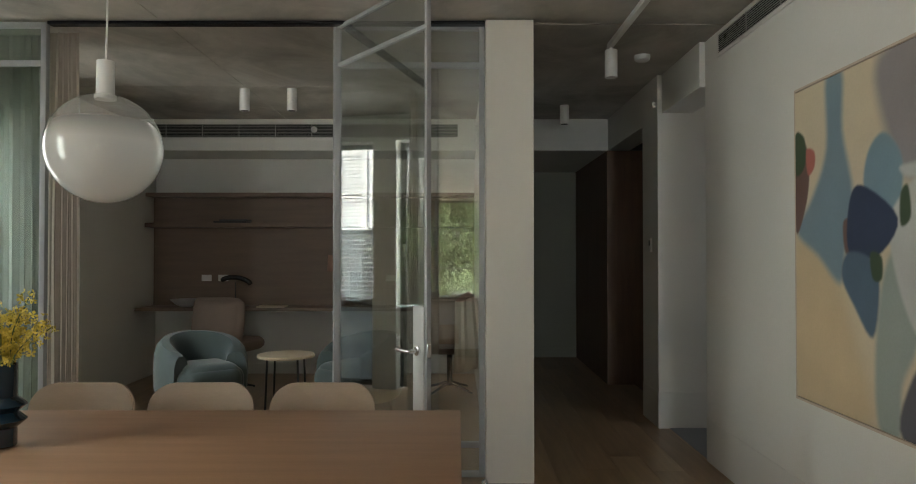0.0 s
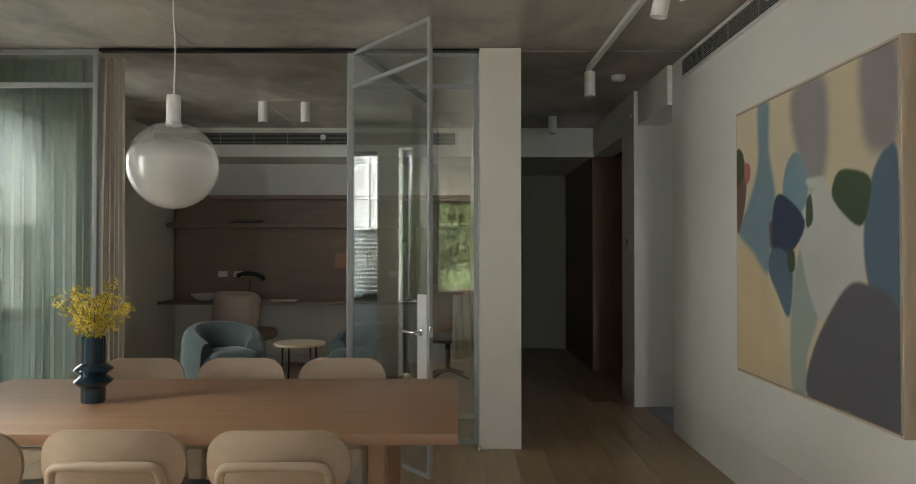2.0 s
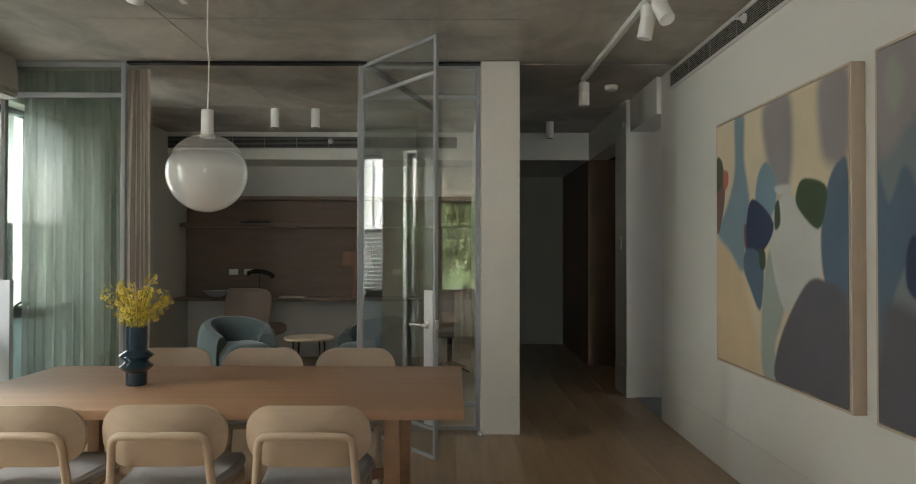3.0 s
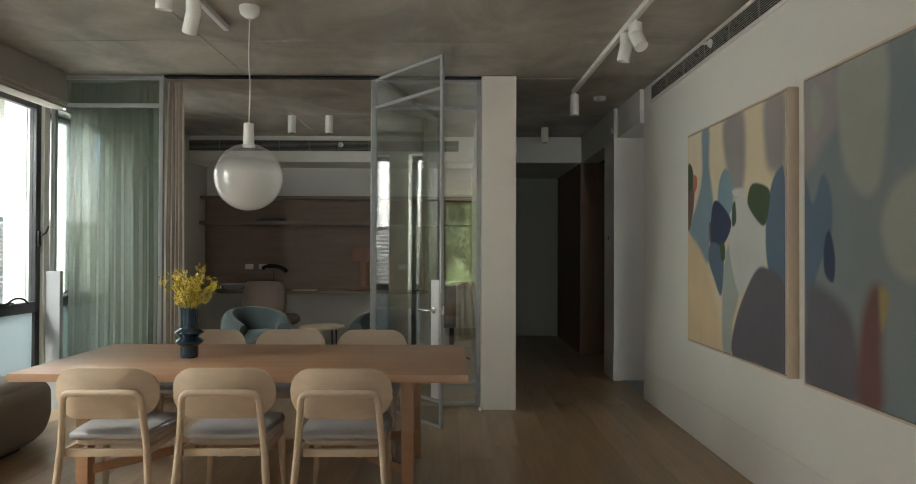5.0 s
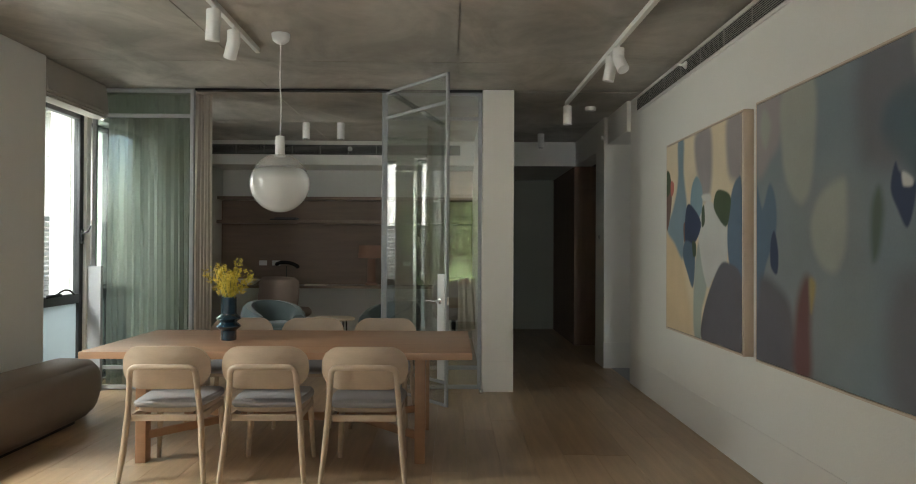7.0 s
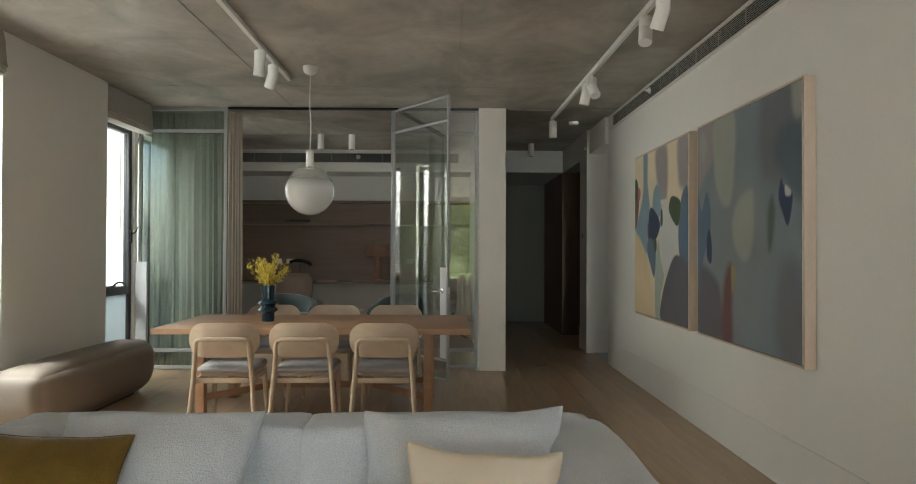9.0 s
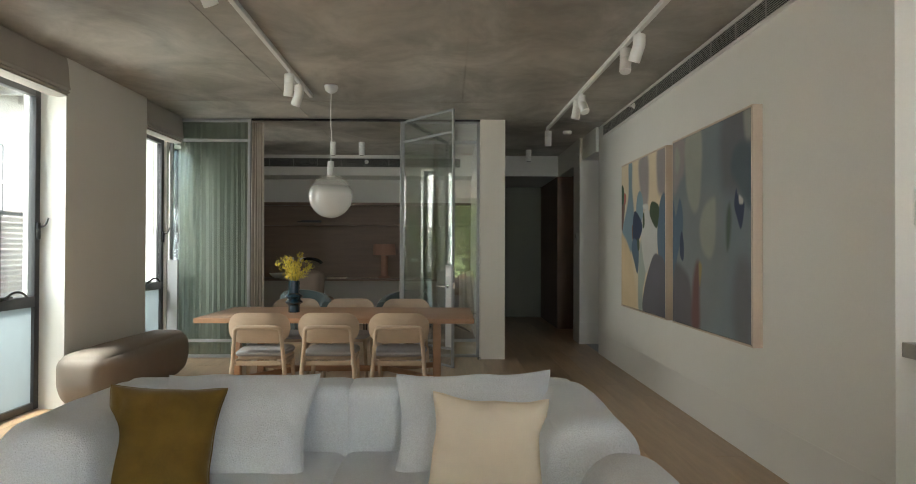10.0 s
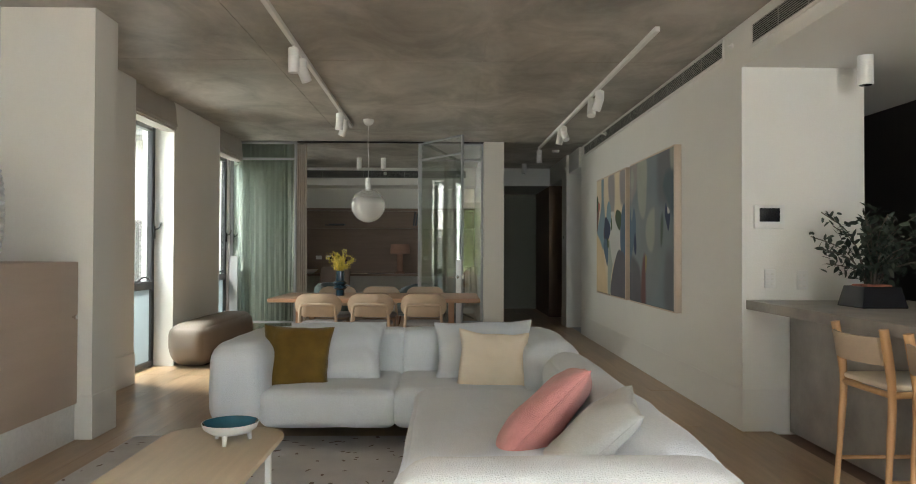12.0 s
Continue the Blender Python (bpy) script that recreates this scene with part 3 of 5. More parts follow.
structure("wall_south", boxes((-3.6, -2.9, -9.6, -9.4, -0.1, CEIL), (1.7, 4.0, -9.6, -9.4, -0.1, CEIL), (-2.9, 1.7, -9.6, -9.4, 2.80, CEIL)), M["wall"], "white wall round the terrace doors")

# skirtings
for nm, r in (("baseboard", (WALL_E - 0.004, WALL_E - 0.0005, -1.78, 4.28, 0.004, 0.30)), ("baseboard", (1.704, 1.7075, 5.20, 5.68, 0.004, 0.30)),
              ("baseboard", (1.71, 3.2, 5.196, 5.1995, 0.005, 0.30)), ("baseboard", (0.2155, 0.5195, 3.796, 3.7995, 0.004, 0.30)),
              ("baseboard", (-3.6, -2.76, -1.997, -1.9855, 0.004, 0.30)), ("baseboard", (-2.7595, -2.748, -1.997, -1.65, 0.004, 0.30)),
              ("baseboard", (-3.3695, -3.358, -1.65, 0.05, 0.004, 0.30)), ("baseboard", (WALL_W + 0.0005, WALL_W + 0.012, 1.10, 2.69, 0.004, 0.30)),
              ("baseboard", (0.50, 1.699, 9.228, 9.2395, 0.004, 0.15)), ("baseboard", (-3.62, 0.23, 7.868, 7.8795, 0.004, 0.12)),
              ("baseboard", (WALL_E, 2.12, -1.784, -1.7805, 0.004, 0.30))):
    # the hall skirting takes the same shade-darkened colour as its wall
    structure(nm, box(*r, bevel=0.001), M["hall_dimmed"] if r[3] > 9 else M["column"] if r[0] == 0.2155 else M["skirting"], "flush painted skirting board")

# ---- boards of the floor ----
FLOOR = bpy.data.objects["floor"]


def board_mesh(w, l):
    bm = box(-w / 2, w / 2, -l / 2, l / 2, -0.02, 0, bevel=0.0006, seg=1)
    me = bpy.data.meshes.new("floor_board")
    bm.to_mesh(me)
    bm.free()
    me.materials.append(M["oak_floor"])
    return me


def lay_boards():
    rnd = random.Random(5)
    w = 0.22
    meshes = {l: board_mesh(w - 0.0008, l - 0.001) for l in (1.4, 1.9, 2.4)}
    x = -3.72
    while x < 1.95:
        y = -9.5 + rnd.uniform(-1.2, 0)
        while y < 9.2:
            l = rnd.choice((1.4, 1.9, 2.4))
            ob = new("board", meshes[l])
            ob.parent = FLOOR
            ob.location = (x + w / 2, y + l / 2, rnd.uniform(-0.0006, 0.0006))
            y += l
        x += w


# ---- windows ----
def tall_window(name, y0, y1, x, label):
    """A black steel window: clear sash over a frosted lower pane, with winder and lock."""
    w = tagged(new(name), label, "window", "", "structure")
    w.location = (x, (y0 + y1) / 2, 0)
    h = (y1 - y0) / 2
    z1, zm = 2.66, 0.95
    for nm, r in (("frame_jamb", (-0.03, 0.03, -h, -h + 0.05, 0.01, z1)), ("frame_jamb", (-0.03, 0.03, h - 0.07, h, 0.01, z1)), ("frame_head", (-0.03, 0.03, -h + 0.05, h - 0.07, z1 - 0.05, z1)),
                  ("frame_sill", (-0.03, 0.03, -h + 0.05, h - 0.07, 0.01, 0.07)), ("transom", (-0.03, 0.035, -h + 0.05, h - 0.07, zm - 0.09, zm))):
        part(nm, box(*r, bevel=0.003), M["black_frame"], w)
    pane = part("pane", box(-0.004, 0.004, -h + 0.05, h - 0.07, zm, z1 - 0.05), M["clear"], w, smooth=False)
    pane.visible_shadow = False
    low = part("frosted_pane", box(-0.004, 0.004, -h + 0.05, h - 0.07, 0.07, zm - 0.09), M["frosted"], w, smooth=False)
    low.visible_shadow = False
    bm = box(0.035, 0.06, -0.10, 0.12, zm - 0.012, zm + 0.018, bevel=0.006)
    tube(curve([(0.06, 0.02, zm + 0.01), (0.10, 0.06, zm + 0.05), (0.12, 0.13, zm + 0.045), (0.12, 0.2, zm + 0.01)]), 0.009, 8, bm)
    part("winder", bm, M["black_plastic"], w)
    bm = box(0.03, 0.05, h - 0.06, h - 0.02, 1.42, 1.56, bevel=0.005)
    tube(curve([(0.045, h - 0.04, 1.52), (0.09, h - 0.03, 1.54), (0.11, h - 0.02, 1.6)]), 0.008, 8, bm)
    part("lock_handle", bm, M["black_plastic"], w)
    return w


tall_window("window_1", 2.69, 3.74, -3.66, "tall black steel window with a frosted lower pane")
tall_window("window_2", 0.05, 1.10, -3.64, "tall black steel window with a frosted lower pane")


def roman_blind(y0, y1, x):
    b = thing("roman_blind", "beige linen roman blind drawn up above the window", "blind", x, (y0 + y1) / 2, 0, group="window blinds")
    h = (y1 - y0) / 2 - 0.006
    bm = bmesh.new()
    prof = [(-0.06, 2.94), (0.085, 2.94), (0.10, 2.86), (0.11, 2.72), (0.12, 2.68), (0.10, 2.665), (0.115, 2.65), (0.09, 2.64), (0.10, 2.625), (0.02, 2.615), (-0.06, 2.63)]
    ends = [[bm.verts.new((px, s * h, pz)) for px, pz in prof] for s in (-1, 1)]
    k = len(prof)
    for i in range(k):
        bm.faces.new((ends[0][i], ends[0][(i + 1) % k], ends[1][(i + 1) % k], ends[1][i]))
    bm.faces.new(ends[0])
    bm.faces.new(ends[1][::-1])
    part("folded_cloth", bm, M["blind"], b)


roman_blind(2.69, 3.72, -3.50)
roman_blind(0.05, 1.10, -3.48)

# study windows and terrace doors
def terrace_doors(x0, x1, y, z0, z1):
    w = tagged(new("door_terrace"), "black framed glazed terrace doors", "window", "", "structure")
    for nm, r in (("frame_jamb", (x0 - 0.03, x0 + 0.03, z0, z1)), ("frame_jamb", (x1 - 0.03, x1 + 0.03, z0, z1)),
                  ("frame_head", (x0 + 0.031, x1 - 0.031, z1 - 0.06, z1 - 0.001)), ("frame_sill", (x0 + 0.031, x1 - 0.031, z0, z0 + 0.06))):
        part(nm, box(r[0], r[1], y - 0.03, y + 0.03, r[2], r[3], 0.003), M["black_frame"], w)
    part("pane", box(x0 + 0.03, x1 - 0.03, y - 0.004, y + 0.004, z0 + 0.06, z1 - 0.06), M["clear"], w, smooth=False).visible_shadow = False


tall_window("window_3", 3.90, 4.57, -3.80, "narrow black steel study window with a frosted lower pane")
tall_window("window_4", 4.84, 5.50, -3.80, "narrow black steel study window with a frosted lower pane")
terrace_doors(-2.9, 1.7, -9.5, 0.01, 2.80)


# ---- glass partition ----
def frame_bars(parent, w, z1, t=0.036, d=0.042, rails=(0.22, 2.68)):
    rows = [("stile", 0, t, 0.012, z1), ("stile", w - t, w, 0.012, z1), ("rail", t, w - t, z1 - t, z1), ("rail", t, w - t, 0.012, 0.012 + t)]
    rows += [("rail", t, w - t, z - t / 2, z + t / 2) for z in rails]
    for nm, x0, x1, za, zb in rows:
        part(nm, box(x0, x1, -d / 2, d / 2, za, zb, 0.003), M["steel_frame"], parent)


def panel_glass(w, z1, parent, t=0.036, rails=(0.22, 2.68), glass="tinted"):
    zs = [0.012 + t - 0.008, *rails, z1 - t + 0.008]
    for a, b in zip(zs, zs[1:]):
        part("pane", box(t - 0.005, w - t + 0.005, -0.004, 0.004, a + 0.012, b - 0.012), M[glass], parent, "green tinted glass pane", smooth=False).visible_shadow = False


fixed = tagged(new("glass_partition_fixed"), "fixed glass panel in a grey steel frame before a sheer curtain", "glass panel", "glass partition", "structure")
fixed.location = (-3.597, PART_Y + 0.01, 0)
frame_bars(fixed, 0.987, 2.945)
panel_glass(0.987, 2.945, fixed, glass="tinted_green")
fixed2 = tagged(new("glass_partition_fixed"), "fixed glass panel in a grey steel frame beside the column", "glass panel", "glass partition", "structure")
fixed2.location = (-0.76, PART_Y + 0.06, 0)
frame_bars(fixed2, 0.97, 2.945)
panel_glass(0.97, 2.945, fixed2)

gd = tagged(new("glass_door"), "open glass door in a grey steel frame with a lever handle", "door", "", "structure")
gd.matrix_basis = pose(-0.772, 3.94, 0, 0, 0, math.degrees(math.atan2(-0.86, 0.655)))
DW = 1.08
frame_bars(gd, DW, 2.94, 0.024, 0.028)
panel_glass(DW, 2.94, gd, 0.024, glass="door_glass")
lock = part("lock_plate", box(DW - 0.125, DW - 0.0225, -0.02, 0.02, 0.24, 1.17, 0.003), M["satin_steel"], gd, "pale satin steel lock stile")
hb = lathe([(0.026, 0), (0.026, 0.012), (0.012, 0.014), (0.012, 0.055)], 20, m=pose(DW - 0.075, -0.02, 0.93, 90, 0, 0))
tube(curve([(DW - 0.075, -0.075, 0.93), (DW - 0.10, -0.078, 0.93), (DW - 0.20, -0.078, 0.93)]), 0.011, 10, hb)
part("lever_handle", hb, M["chrome"], lock, "chrome lever handle")
part("strike_plate", box(DW - 0.002, DW + 0.006, -0.012, 0.012, 0.90, 0.97, 0.002), M["chrome"], lock)
structure("door_track", boxes((-2.60, 0.21, PART_Y - 0.02, PART_Y + 0.045, CEIL - 0.020, CEIL - 0.001)), M["black_plastic"], "black recessed door track in the ceiling")
structure("trim_jamb", box(-3.598, -3.47, 3.765, 3.815, 0, 1.21, 0.003), M["steel_frame"], "grey metal upstand beside the window")
ds = thing("door_stop", "small chrome floor door stop at the column", "door stop", 0.205, 3.74, 0.0)
part("stop_body", lathe([(0.022, 0), (0.022, 0.03), (0.016, 0.04)], 16), M["chrome"], ds)


def curtain(name, x0, x1, y, z1, folds, label, amp=0.03, material="sheer", seed=1, group=""):
    """A hanging cloth: pleats of uneven width and depth that soften and lean on the way down."""
    c = thing(name, label, "curtain", (x0 + x1) / 2, y, 0, group=group)
    bm = bmesh.new()
    n, k = folds * 14, 14
    rows = []
    for j in range(k + 1):
        z = 0.012 + (z1 - 0.012) * j / k
        q = 1 - j / k
        row = []
        for i in range(n + 1):
            s = i / n
            f = s * folds + 0.9 * noise.noise(Vector((s * folds * 0.33, 0.25 * q, seed))) + 0.3 * noise.noise(Vector((s * folds * 0.9, 0.5 * q, seed + 7.7)))
            deep = amp * (0.62 + 0.75 * noise.noise(Vector((s * folds * 0.45, 0.6 * q, seed + 3.1)))) * (0.75 + 0.35 * q)
            x = (s - 0.5) * (x1 - x0) * (1 + 0.05 * q) + 0.010 * math.sin(4 * math.pi * f) + 0.014 * noise.noise(Vector((s * 4, q * 2, seed)))
            row.append(bm.verts.new((x, deep * math.sin(2 * math.pi * f) + 0.03 * noise.noise(Vector((s * 3, q * 1.3, seed + 1.3))), z)))
        rows.append(row)
    for a, b in zip(rows, rows[1:]):
        for i in range(n):
            bm.faces.new((a[i], a[i + 1], b[i + 1], b[i]))
    part("cloth", bm, M[material], c)
    return c


curtain("sheer_curtain", -3.55, -2.66, 4.06, 2.93, 12, "floor length sheer off-white curtain behind the glass panel", 0.024)
curtain("linen_curtain", -2.72, -2.50, 4.02, 2.93, 5, "gathered beige linen curtain at the edge of the study opening", 0.03, "linen", 4)
curtain("linen_curtain", -2.05, -1.52, -9.22, 2.78, 8, "pale linen curtain drawn aside at the terrace doors", 0.035, "linen", 6)

# ---- dining table ----
T = thing("dining_table", "long honey oak dining table with square legs", "table", -1.186, 1.96, 0)
part("tabletop", box(-1.234, 1.234, -0.60, 0.60, 0.692, 0.737, 0.006), M["table_wood"], T)
for sx in (-0.90, 0.90):
    for sy in (-0.42, 0.42):
        part("leg", box(sx - 0.034, sx + 0.034, sy - 0.042, sy + 0.042, 0, 0.691, 0.005), M["table_wood"], T)
    part("cross_rail", box(sx - 0.03, sx + 0.03, -0.388, 0.388, 0.60, 0.691, 0.004), M["table_wood"], T)
    for sy in (-1, 1):
        k = math.copysign(1, sx)
        a, b = Vector((sx - 0.02 * k, sy * 0.40, 0.17)), Vector((k * 0.42, 0.0, 0.20))
        d = b - a
        bm = box(-d.length / 2, d.length / 2, -0.013, 0.013, -0.026, 0.026, 0.003)
        part("brace", joined(bm, None, Matrix.Translation((a + b) / 2) @ d.to_track_quat("X", "Z").to_matrix().to_4x4()), M["table_wood"], T)
part("stretcher", box(-0.43, 0.43, -0.016, 0.016, 0.172, 0.228, 0.004), M["table_wood"], T)


# ---- dining chairs ----
def dining_chair():
    c = thing("dining_chair", "pale oak dining chair with an oval backrest and grey padded seat", "chair", group="chairs round the dining table")
    seat = puff(0.485, 0.47, 0.042, 0.021, 12, 0.010, m=pose(0, 0.03, 0.448))
    for v in seat.verts:
        k = (v.co.y + 0.2) / 0.46
        v.co.x *= (0.84 + 0.16 * min(1, max(0, k))) * (1 - 0.16 * max(0, k - 0.55) ** 2 / 0.2)
        v.co.y -= 0.25 * v.co.x ** 2 * (1 if v.co.y > 0.03 else -0.6)
    part("seat", seat, M["seat_fabric"], c, "grey upholstered seat pad")
    out = rounded(0.42, 0.42, 0.10, 6, 0, 0.03)
    part("seat_frame", slab(out, 0.395, 0.427, 0.006), M["chair_wood"], c)
    # curved oval backrest
    bm = bmesh.new()
    n, out = 10, rounded(0.52, 0.26, 0.118, 8)
    vs = []
    for s in (0, 1):
        vs.append([bm.verts.new((x, -0.255 + s * 0.018 + 0.22 * (x / 0.52) ** 2 - 0.12 * (z + 0.1), 0.675 + z)) for x, z in out])
    rings = []
    for s in (0, 1):
        mid = []
        for f in (0.72, 0.36):
            mid.append([bm.verts.new((x * f, -0.255 + s * 0.018 + (0.004 if s else -0.004) + 0.22 * (x * f / 0.52) ** 2 - 0.12 * (z * f + 0.1), 0.675 + z * f)) for x, z in out])
        cen = bm.verts.new((0, -0.255 + s * 0.018 - 0.012, 0.675))
        k = len(out)
        loops = [vs[s], *mid]
        for a, b in zip(loops, loops[1:]):
            for i in range(k):
                bm.faces.new((a[i], a[(i + 1) % k], b[(i + 1) % k], b[i]))
        for i in range(k):
            bm.faces.new((mid[-1][i], mid[-1][(i + 1) % k], cen))
    k = len(out)
    for i in range(k):
        bm.faces.new((vs[0][i], vs[0][(i + 1) % k], vs[1][(i + 1) % k], vs[1][i]))
    part("backrest", bm, M["chair_wood"], c)
    # bent hoop that carries the backrest, running down into the back legs
    hoop = [(-0.215, -0.245, 0.40), (-0.20, -0.262, 0.56), (-0.193, -0.274, 0.645), (-0.176, -0.283, 0.676), (-0.14, -0.289, 0.684), (0, -0.292, 0.686)]
    pts = curve(hoop + [(-x, y, z) for x, y, z in hoop[-2::-1]], 5)
    part("back_hoop", tube(pts, 0.0175, 10), M["chair_wood"], c)
    for s in (-1, 1):
        part("back_leg", tube([(s * 0.214, -0.244, 0.41), (s * 0.23, -0.26, 0.2), (s * 0.25, -0.29, 0)], [0.0185, 0.0195, 0.0145], 12), M["chair_wood"], c)
        part("front_leg", tube([(s * 0.195, 0.205, 0.41), (s * 0.205, 0.222, 0.2), (s * 0.218, 0.24, 0)], [0.0205, 0.019, 0.0145], 12), M["chair_wood"], c)
        part("side_rail", box(s * 0.205 - 0.011, s * 0.205 + 0.011, -0.235, 0.20, 0.355, 0.394, 0.004), M["chair_wood"], c)
    part("back_rail", box(-0.19, 0.19, -0.243, -0.221, 0.355, 0.394, 0.004), M["chair_wood"], c)
    return c


chair = dining_chair()
chair.matrix_basis = pose(-1.80, 1.40, 0, 0, 0, 1)
for x, y, rz in ((-1.21, 1.41, 1), (-0.605, 1.40, 0), (-1.83, 2.62, 180), (-1.235, 2.62, 181), (-0.64, 2.62, 179)):
    copy_thing(chair, pose(x, y, 0, 0, 0, rz))

# ---- vase with flowers ----
vase = thing("vase", "dark blue ceramic vase with flared ribs on the dining table", "vase", -1.665, 1.95, 0.738)
prof = [(0.050, 0), (0.054, 0.005), (0.054, 0.07), (0.082, 0.093), (0.086, 0.099), (0.082, 0.104), (0.056, 0.128), (0.078, 0.146), (0.087, 0.153), (0.084, 0.16), (0.053, 0.185), (0.053, 0.30), (0.053, 0.305), (0.048, 0.305), (0.046, 0.2), (0.044, 0.02)]
part("body", lathe(prof, 40), M["vase"], vase)
fl = thing("flower_stems", "spray of small yellow orchid flowers in the blue vase", "flowers", -1.665, 1.95, 0.745)
rnd = random.Random(3)
petals = bmesh.new()
for i in range(17):
    a, s = rnd.uniform(0, 6.28), rnd.uniform(0.05, 0.185)
    h = rnd.uniform(0.40, 0.57)
    pts = curve([(0.02 * math.cos(a), 0.02 * math.sin(a), 0.02), (0.03 * math.cos(a), 0.03 * math.sin(a), 0.28), (0.55 * s * math.cos(a), 0.55 * s * math.sin(a), 0.28 + 0.6 * (h - 0.28)), (s * math.cos(a), s * math.sin(a), h)], 5)
    part("stem", tube(pts, 0.0022, 5), M["stem"], fl)
    for _ in range(34):
        t = rnd.uniform(0.45, 1.0)
        p = pts[int(t * (len(pts) - 1))] + Vector((rnd.gauss(0, 0.018), rnd.gauss(0, 0.018), rnd.gauss(0, 0.018)))
        r = rnd.uniform(0.008, 0.015)
        mm = Matrix.Translation(p) @ Euler((rnd.uniform(0, 6), rnd.uniform(0, 6), rnd.uniform(0, 6))).to_matrix().to_4x4()
        for q in range(4):
            b = q * 1.57 + 0.3
            vs = [petals.verts.new(mm @ Vector(v)) for v in ((0, 0, 0), (r * math.cos(b - 0.5), r * math.sin(b - 0.5), r * 0.25), (1.25 * r * math.cos(b), 1.25 * r * math.sin(b), r * 0.45), (r * math.cos(b + 0.5), r * math.sin(b + 0.5), r * 0.25))]
            petals.faces.new(vs)
tagged(part("blossoms", petals, M["petal"], fl, "yellow orchid blossoms", smooth=False), kind="stuff")

# ---- globe pendant ----
GX, GY, GZ, GR = -1.336, 2.05, 1.862, 0.212
pend = thing("pendant_lamp", "half frosted glass globe pendant on a white cord", "pendant lamp", GX, GY, 0)
part("canopy", lathe([(0.006, CEIL - 0.075), (0.03, CEIL - 0.072), (0.058, CEIL - 0.05), (0.066, CEIL - 0.02), (0.066, CEIL - 0.001)], 28), M["white_metal"], pend)
part("cord", tube(curve([(0, 0, CEIL - 0.07), (-0.004, 0, CEIL - 0.35), (0.006, 0, CEIL - 0.5), (0, 0, GZ + GR + 0.13)], 8), 0.004, 8), M["white_plastic"], pend)
part("socket_cap", lathe([(0.012, GZ + GR + 0.135), (0.032, GZ + GR + 0.13), (0.034, GZ + GR + 0.0), (0.040, GZ + GR - 0.004), (0.040, GZ + GR - 0.02)][::-1], 28), M["white_metal"], pend)


def globe_mat():
    m = bpy.data.materials.new("graded_globe_glass")
    m.use_nodes = True
    n, l = m.node_tree.nodes, m.node_tree.links
    b = n["Principled BSDF"]
    b.inputs["Base Color"].default_value = (0.80, 0.79, 0.76, 1)
    b.inputs["Roughness"].default_value = 0.03
    tl, tr, mx, m2 = n.new("ShaderNodeBsdfTranslucent"), n.new("ShaderNodeBsdfTransparent"), n.new("ShaderNodeMixShader"), n.new("ShaderNodeMixShader")
    tl.inputs["Color"].default_value = (0.85, 0.84, 0.82, 1)
    gl, fr, m3 = n.new("ShaderNodeBsdfGlossy"), gloss_share(n, l, 0.04), n.new("ShaderNodeMixShader")
    gl.inputs["Roughness"].default_value = 0.0
    co, sp, rp = n.new("ShaderNodeTexCoord"), n.new("ShaderNodeSeparateXYZ"), n.new("ShaderNodeMapRange")
    l.new(co.outputs["Object"], sp.inputs[0])
    l.new(sp.outputs["Z"], rp.inputs["Value"])
    rp.inputs["From Min"].default_value, rp.inputs["From Max"].default_value = GZ + 0.02, GZ + 0.12
    rp.inputs["To Min"].default_value, rp.inputs["To Max"].default_value = 0.23, 0.80
    mx.inputs[0].default_value = 0.45
    l.new(b.outputs[0], mx.inputs[1])
    l.new(tl.outputs[0], mx.inputs[2])
    l.new(rp.outputs[0], m2.inputs[0])
    l.new(mx.outputs[0], m2.inputs[1])
    l.new(tr.outputs[0], m2.inputs[2])
    l.new(fr.outputs[0], m3.inputs[0])
    l.new(m2.outputs[0], m3.inputs[1])
    l.new(gl.outputs[0], m3.inputs[2])
    l.new(m3.outputs[0], n["Material Output"].inputs["Surface"])
    return m


bm = bmesh.new()
bmesh.ops.create_uvsphere(bm, u_segments=64, v_segments=40, radius=GR, matrix=Matrix.Translation((0, 0, GZ)))
part("globe", bm, globe_mat(), pend, "blown glass globe, milky below and clear above")


# ---- ceiling lamps ----
def cylinder_light(x, y, z1, length=0.24, r=0.045):
    d = thing("ceiling_light", "white cylinder surface downlight on the ceiling", "ceiling light", x, y, z1, group="ceiling downlights")
    part("housing", lathe([(r, 0), (r, -length)][::-1], 28), M["white_metal"], d)
    part("lens", lathe([(r * 0.8, -length - 0.001), (r * 0.8, -length + 0.004)], 24), M["black_plastic"], d)


for x, y, z, ln in ((-1.90, 5.70, CEIL, 0.20), (-1.47, 5.70, CEIL, 0.20), (1.115, 6.42, CEIL, 0.19)):
    cylinder_light(x, y, z, ln)
cylinder_light(2.50, -2.10, 2.63, 0.2, 0.05)


